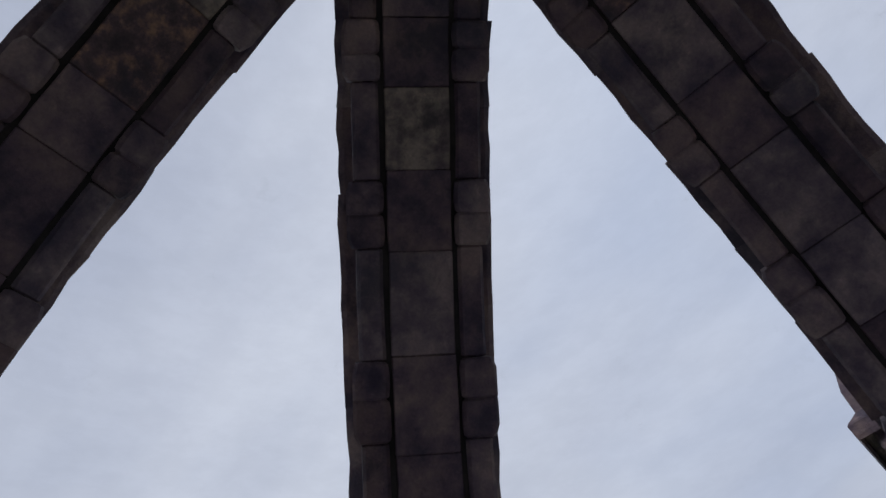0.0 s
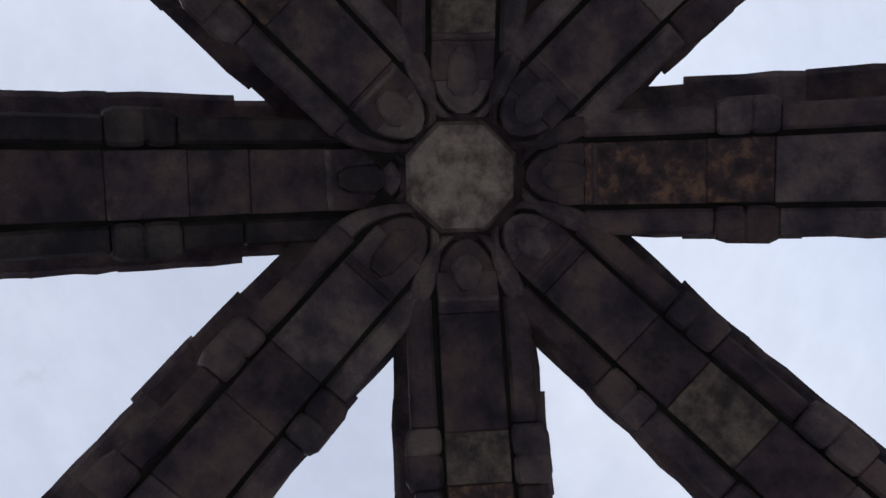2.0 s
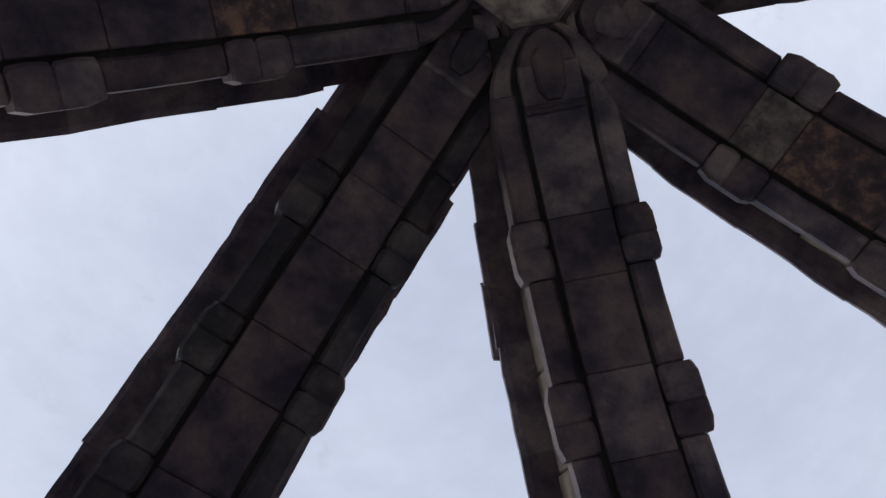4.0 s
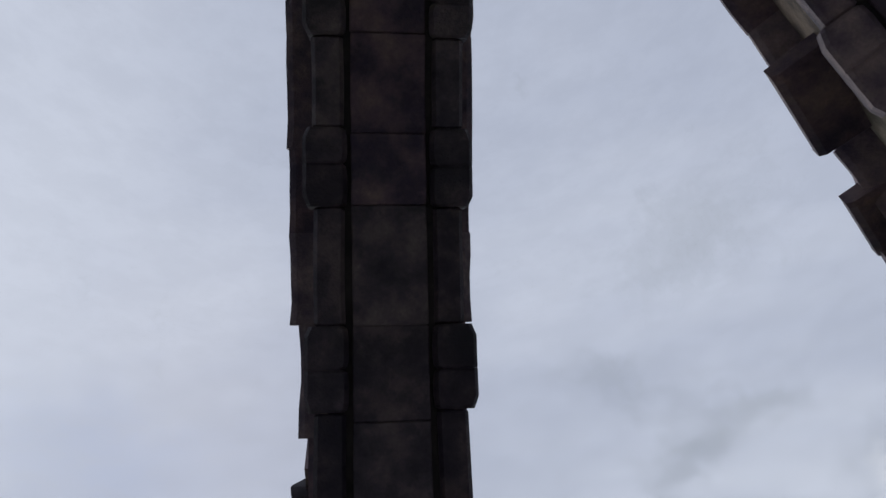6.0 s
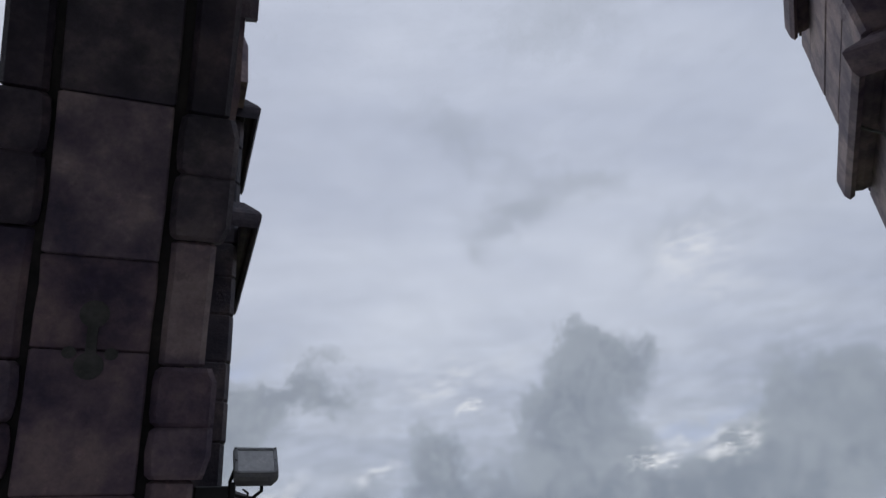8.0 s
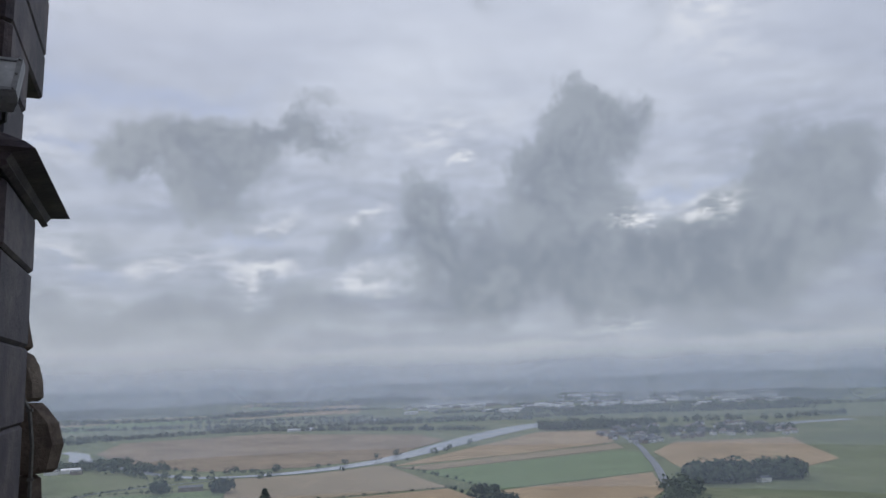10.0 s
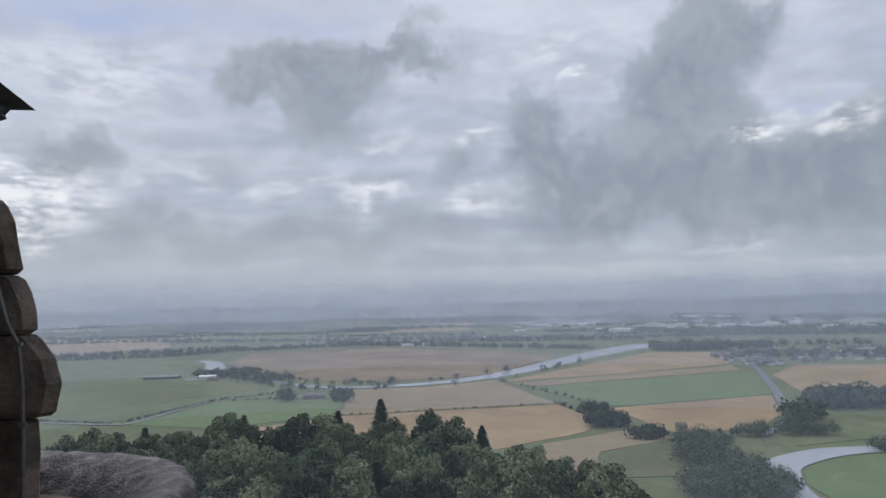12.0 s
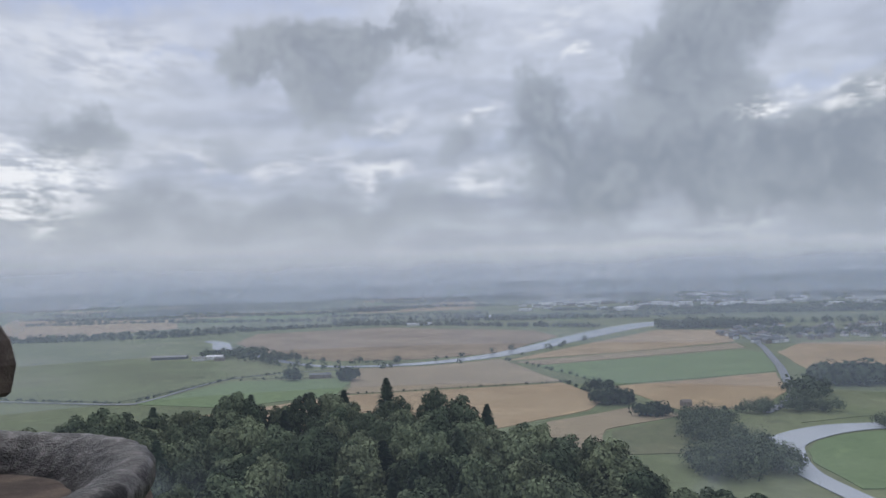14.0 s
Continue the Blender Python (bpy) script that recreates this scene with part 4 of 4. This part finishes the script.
def plant_wood():
    rng = random.Random(77)
    kinds = [make_broadleaf(s) for s in (1, 2, 3, 4, 5, 6, 7)]
    firs = [make_conifer(s) for s in (11, 12)]
    edge_x, edge_y = (-190, -150, -115, -93, -72, -36, -18, 5, 15, 24, 30, 42, 50, 60, 80), (190, 204, 217, 227, 236, 246, 246, 232, 216, 204, 190, 176, 164, 150, 124)
    used = set()

    def put(t, m):
        if id(t) not in used:
            used.add(id(t))
            t.matrix_world = m
        else:
            copy_thing(t, Matrix()).matrix_world = m
    for i in range(-22, 12):
        for j in range(15):
            x, y = i * 7.8 + rng.uniform(-3, 3) + (j % 2) * 3.9, 108 + j * 9.4 + rng.uniform(-3.4, 3.4)
            if x < -190 or x > 80 or y > np.interp(x, edge_x, edge_y) or abs(x) > y * 0.80 + 8:
                continue
            z = hill(x, y)
            top = -38.0 - max(0, x - 24) * 0.10 - max(0, 150 - y) * 0.04 + rng.uniform(-3.2, 1.6)
            fir = rng.random() < 0.05
            s = min(max((top - z) / 17.5, 0.8), 1.75) * (0.88 if fir else 1)
            w = min(s, 1.25) * rng.uniform(0.82, 1.1)
            put(rng.choice(firs if fir else kinds), pose(x, y, z, 0, 0, rng.uniform(0, 360)) @ Matrix.Diagonal((w, w, s, 1)))
    # firs that stand above the skyline of the wood
    for x, y, up in ((-19, 249, 4.2), (-62, 240, 1.2), (-33, 247, 0.8), (-88, 226, 0.3), (13, 222, -0.5)):
        z = hill(x, y)
        put(firs[0], pose(x, y, z, 0, 0, 40 * x) @ Matrix.Diagonal(((-38 + up - z) / 22.0, (-38 + up - z) / 22.0, (-38 + up - z) / 20.0, 1)))


plant_wood()


def far_trees(label, spots, size=2.0, tufts=60, name="distant_trees"):
    """Hedgerows and clumps of the plain, one mesh of leaf tufts; spots are (x, y, height)."""
    rng = random.Random(len(spots))
    verts, faces = [], []
    for x, y, h in spots:
        w = h * rng.uniform(0.45, 0.7)
        lobes = [(x, y, PLAIN + h * 0.55, w, 1.1)] + [(x + rng.uniform(-w, w) * 0.8, y + rng.uniform(-w, w) * 0.8, PLAIN + h * rng.uniform(0.3, 0.75), w * rng.uniform(0.4, 0.7), 1.0) for _ in range(3)]
        v, f = leaf_cloud(rng, lobes, tufts, size * h / 12)
        k = len(verts)
        verts += v
        faces += [tuple(i + k for i in q) for q in f]
    ob = new(name, cloud_mesh(name, verts, faces, FARLEAF))
    return tagged(ob, label, "trees", kind="stuff")


def along(pts, step, hmin, hmax, spread, seed, gaps=0.15):
    rng = random.Random(seed)
    out = []
    line = smooth_line(pts, 6)
    for a, b in zip(line, line[1:]):
        k = max(1, int((b - a).length / step))
        for i in range(k):
            if rng.random() < gaps:
                continue
            p = a.lerp(b, (i + rng.random()) / k)
            out.append((p.x + rng.uniform(-spread, spread), p.y + rng.uniform(-spread, spread), rng.uniform(hmin, hmax)))
    return out


def patch(x, y, rx, ry, count, hmin, hmax, seed):
    rng = random.Random(seed)
    return [(x + rx * math.sqrt(q) * math.cos(a), y + ry * math.sqrt(q) * math.sin(a), rng.uniform(hmin, hmax)) for q, a in ((rng.random(), rng.uniform(0, 6.28)) for _ in range(count))]


far_trees("bushes and trees along the river bank", along([(p[0] - 20, p[1] - 22) for p in RIVER[3:9]], 11, 5, 10, 6, 1, 0.45) + along([(p[0] + 26, p[1] - 22) for p in RIVER[8:13]], 20, 4, 9, 4, 2, 0.6)
          + along([(p[0] + 10, p[1] + 34) for p in RIVER[3:12]], 16, 4, 9, 6, 3, 0.5) + patch(-330, 1150, 50, 30, 40, 8, 13, 4) + patch(-260, 1080, 40, 20, 20, 7, 12, 5))
far_trees("trees and hedges between the near fields", along([(128, 800), (151, 700), (200, 630), (250, 610)], 9, 3, 5, 2, 6, 0.3) + along([(85, 1010), (118, 935), (175, 765)], 14, 3, 5, 2, 7, 0.3)
          + patch(160, 745, 14, 7, 16, 6, 9, 8) + patch(150, 660, 16, 12, 24, 8, 13, 9) + patch(168, 600, 12, 8, 14, 7, 10, 10) + patch(-178, 862, 6, 6, 8, 10, 14, 11) + patch(-112, 850, 6, 6, 9, 11, 15, 12)
          + along([(-312, 735), (-262, 880), (-185, 938)], 3.5, 1.5, 3, 1.5, 13, 0.1) + along([(-250, 870), (-160, 880), (-108, 872)], 8, 1.5, 3.5, 2, 33, 0.2) + along([(-470, 768), (-380, 743), (-325, 728)], 4, 1.5, 3, 1.5, 34, 0.15) + along([(-106, 748), (126, 798)], 9, 1.5, 2.5, 1, 14, 0.1))
far_trees("dense trees along the near river bend", patch(204, 570, 20, 18, 26, 7, 12, 15) + patch(188, 515, 18, 30, 44, 8, 14, 16) + patch(196, 455, 14, 34, 50, 9, 14, 17) + patch(165, 440, 18, 30, 40, 9, 14, 18)
          + patch(300, 606, 30, 10, 26, 7, 12, 19) + patch(330, 540, 20, 6, 16, 6, 10, 20) + patch(256, 604, 16, 8, 16, 7, 11, 25) + patch(318, 650, 10, 14, 14, 8, 12, 35), 0.75, 190)
far_trees("tree belts by the road and village", patch(412, 740, 36, 14, 70, 12, 19, 21) + patch(480, 742, 22, 14, 34, 12, 18, 22) + patch(340, 690, 14, 24, 26, 8, 13, 23) + patch(620, 1290, 90, 50, 34, 8, 13, 24)
          + patch(560, 1480, 130, 30, 110, 10, 16, 26) + patch(760, 1260, 90, 60, 36, 8, 14, 27) + along([(470, 1640), (620, 1580), (900, 1500), (1200, 1560)], 14, 9, 15, 16, 28, 0.1))
frng = random.Random(9)
belts = []
for i in range(150):
    x, y = frng.uniform(-2600, 2500), frng.uniform(1700, 4500)
    if abs(x) > y * 0.66 or -480 < x < 230 and y < 1760 or i % 5 == 0 and y < 2600:
        continue
    l = frng.uniform(120, 420)
    a = frng.uniform(-0.25, 0.25)
    belts += along([(x, y), (x + l * math.cos(a), y + l * math.sin(a)), (x + 2 * l * math.cos(a), y + 2.2 * l * math.sin(a))], 4.0, 4, 10, 13, i, 0.1)
belts += along([(-900, 1500), (-600, 1560), (-430, 1700), (-150, 1790), (150, 1640), (330, 1560)], 3.2, 5, 10, 10, 91, 0.05)
belts += along([(-1000, 1520), (-700, 1640), (-480, 1730)], 3.5, 6, 11, 13, 92, 0.05)
far_trees("far hedgerow and woodland belts across the plain", belts, 4.2, 14)


# ---- buildings ----
def make_house(w, d, h, roof_h, wall, roof, name, label, category, group):
    t = thing(name, label, category, None, group)
    bm = bmesh.new()
    loft(bm, [[Vector((x * w / 2, y * d / 2, z)) for x, y in ((-1, -1), (1, -1), (1, 1), (-1, 1))] for z in (-0.3, h)])
    walls = part("wall", bm, wall, t)
    bm = bmesh.new()
    e = 0.4
    loft(bm, [[Vector((x, -d / 2 - e, h - 0.05)), Vector((x, 0, h + roof_h)), Vector((x, d / 2 + e, h - 0.05)), Vector((x, d / 2 + e, h - 0.25)), Vector((x, -d / 2 - e, h - 0.25))] for x in (-w / 2 - e, w / 2 + e)])
    top = part("roof", bm, roof, t)
    if roof_h > 2:
        bm = bmesh.new()
        box(bm, w / 2 - 1.2, w / 2 - 0.3, -0.5, 0.5, h, h + roof_h + 1.0)
        part("chimney", bm, wall, top)
        for x in (-w * 0.28, w * 0.28):
            for z in (1.0, 3.6):
                bm = bmesh.new()
                box(bm, x - 0.6, x + 0.6, -d / 2 - 0.05, -d / 2 + 0.05, z, z + 1.3)
                part("window", bm, SLATE, walls)
    return t


def scatter(kinds, spots, seed, spin):
    rng = random.Random(seed)
    first = set()
    for x, y in spots:
        t = rng.choice(kinds)
        m = pose(x, y, PLAIN, 0, 0, rng.uniform(-spin, spin) + rng.choice((0, 90)) * (spin > 20))
        if id(t) not in first:
            first.add(id(t))
            t.matrix_world = m
        else:
            copy_thing(t, m)
    for t in kinds:
        if id(t) not in first:
            t.matrix_world = pose(spots[0][0] + 20, spots[0][1] + 20, PLAIN)


frng = random.Random(21)
village = [(frng.uniform(540, 860), frng.uniform(1180, 1450)) for _ in range(70)]
village += [(520 + frng.uniform(-30, 30), 1180 + frng.uniform(-40, 160)) for _ in range(18)]
scatter([make_house(13, 8, 5.2, 3.2, WALLWHITE, SLATE, "house", "white harled village house with a grey slate roof", "house", "village houses"),
         make_house(16, 9, 5.4, 3.4, WALLBROWN, SLATE, "house", "brown stone village house with a slate roof", "house", "village houses"),
         make_house(11, 8, 5.0, 3.0, WALLWHITE, WALLBROWN, "house", "small white village house with a brown roof", "house", "village houses")], village, 31, 40)
town = []
while len(town) < 300:
    x, y = frng.uniform(250, 2500), frng.uniform(2150, 3700)
    if x < y * 0.66 and x > 250 + (y - 2400) * 0.15:
        town.append((x, y))
scatter([make_house(40, 20, 7, 1.6, WALLWHITE, SHEET, "shed", "long pale town shed with a light sheet roof", "shed", "town buildings"),
         make_house(26, 14, 8, 3.5, WALLWHITE, SLATE, "town_house", "pale town block with a slate roof", "house", "town buildings"),
         make_house(30, 16, 7, 3.5, WALLBROWN, SLATE, "town_house", "brown town block with a slate roof", "house", "town buildings"),
         make_house(60, 26, 9, 1.5, SHEET, SHEET, "shed", "wide pale warehouse with a sheet roof", "shed", "town buildings")], town, 33, 12)
for x, y, w, d, c, sh in ((-425, 1128, 52, 16, SLATE, SLATE), (-352, 1118, 24, 14, WALLWHITE, SHEET), (-372, 1104, 18, 10, WALLWHITE, SLATE), (-338, 1096, 14, 9, WALLBROWN, SLATE),
                          (-150, 880, 26, 10, WALLBROWN, SLATE), (-60, 1760, 60, 18, WALLWHITE, SHEET), (110, 1990, 50, 22, WALLWHITE, SHEET), (210, 640, 8, 7, WALLBROWN, WALLBROWN), (448, 722, 12, 8, WALLWHITE, SLATE)):
    make_house(w, d, 4.5, 1.8, c, sh, "farm_building", "low farm building with a sheet roof in the fields", "barn", "farm buildings").matrix_world = pose(x, y, PLAIN, 0, 0, 8)


# ---- far hills, distance haze and mist wisps ----
def make_hills():
    bm = bmesh.new()
    rows = [[], [], []]
    for i in range(161):
        a = radians(-80 + i)
        r = 4750
        h = -58 + 26 * noise.noise((i * 0.07, 1.7, 0)) + 10 * noise.noise((i * 0.3, 4.2, 0)) + 16 * math.sin(a * 1.3 + 0.6)
        h = max(h, -95)
        for row, rr, z in zip(rows, (r - 700, r - 250, r), (PLAIN - 1, (PLAIN + h) / 2 - 8, h)):
            row.append(Vector((rr * math.sin(a), rr * math.cos(a), z)))
    loft(bm, rows, closed=False, caps=False)
    return tagged(part("backdrop_hills", bm, HILLS, None, smooth=True), "low blue-grey hills along the horizon", "hills", kind="structure")


HILLS = material("far_hills", [(0.10, 0.13, 0.10), (0.22, 0.23, 0.17), (0.44, 0.37, 0.27)], 0.006, 1.0, 0.0, 0.03, coords="World", spec=0.0)
make_hills()


def haze_material(name, amount):
    m = bpy.data.materials.new(name)
    m.use_nodes = True
    n = Nodes(m.node_tree)
    p = n.put("ShaderNodeNewGeometry").outputs["Position"]
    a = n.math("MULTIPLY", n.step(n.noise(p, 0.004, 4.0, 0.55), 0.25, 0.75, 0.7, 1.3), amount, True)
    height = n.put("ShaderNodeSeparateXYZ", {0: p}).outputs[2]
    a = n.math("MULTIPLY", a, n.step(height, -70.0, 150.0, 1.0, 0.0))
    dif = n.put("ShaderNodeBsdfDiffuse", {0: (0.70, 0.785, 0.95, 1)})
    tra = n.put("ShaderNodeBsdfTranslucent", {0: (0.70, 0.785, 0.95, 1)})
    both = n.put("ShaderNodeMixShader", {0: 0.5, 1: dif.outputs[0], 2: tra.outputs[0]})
    mix = n.put("ShaderNodeMixShader", {0: a, 1: n.put("ShaderNodeBsdfTransparent").outputs[0], 2: both.outputs[0]})
    n.put("ShaderNodeOutputMaterial", {0: mix.outputs[0]})
    return m


# added bluish see-through shells stand in for distance haze, denser farther off
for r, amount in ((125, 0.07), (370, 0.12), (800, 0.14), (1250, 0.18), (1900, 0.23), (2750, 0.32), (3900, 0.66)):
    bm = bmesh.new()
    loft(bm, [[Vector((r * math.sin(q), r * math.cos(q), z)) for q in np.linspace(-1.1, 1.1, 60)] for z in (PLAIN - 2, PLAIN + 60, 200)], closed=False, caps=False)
    tagged(part("mist_bank", bm, haze_material("mist", amount), None), "thin bluish shell added for distance haze over the plain", "mist", kind="stuff")


def make_wisp(x0, x1, y, z0, z1, amount):
    """A ragged wisp of mist drifting over the tree tops."""
    m = bpy.data.materials.new("mist_wisp")
    m.use_nodes = True
    n = Nodes(m.node_tree)
    g = n.put("ShaderNodeTexCoord").outputs["Generated"]
    p = n.put("ShaderNodeNewGeometry").outputs["Position"]
    sep = n.put("ShaderNodeSeparateXYZ", {0: g})
    ex = n.math("MULTIPLY", n.step(sep.outputs[0], 0.0, 0.35), n.step(sep.outputs[0], 0.65, 1.0, 1.0, 0.0))
    ez = n.math("MULTIPLY", n.step(sep.outputs[2], 0.0, 0.4), n.step(sep.outputs[2], 0.45, 1.0, 1.0, 0.0))
    a = n.math("MULTIPLY", n.math("MULTIPLY", ex, ez), n.step(n.noise(p, 0.06, 5.0, 0.6), 0.38, 0.7, 0.0, amount))
    dif = n.put("ShaderNodeBsdfDiffuse", {0: (0.72, 0.79, 0.9, 1)})
    tra = n.put("ShaderNodeBsdfTranslucent", {0: (0.72, 0.79, 0.9, 1)})
    both = n.put("ShaderNodeMixShader", {0: 0.5, 1: dif.outputs[0], 2: tra.outputs[0]})
    mix = n.put("ShaderNodeMixShader", {0: a, 1: n.put("ShaderNodeBsdfTransparent").outputs[0], 2: both.outputs[0]})
    n.put("ShaderNodeOutputMaterial", {0: mix.outputs[0]})
    bm = bmesh.new()
    xs = np.linspace(x0, x1, 12)
    loft(bm, [[Vector((x, y + 3 * math.sin(x * 0.13), z)) for x in xs] for z in np.linspace(z0, z1, 5)], closed=False, caps=False)
    tagged(part("mist_wisp", bm, m, None), "thin ragged wisp of mist over the wood", "mist", kind="stuff")


make_wisp(-115, -40, 150, -58, -26, 0.28)
make_wisp(10, 95, 175, -74, -36, 0.3)
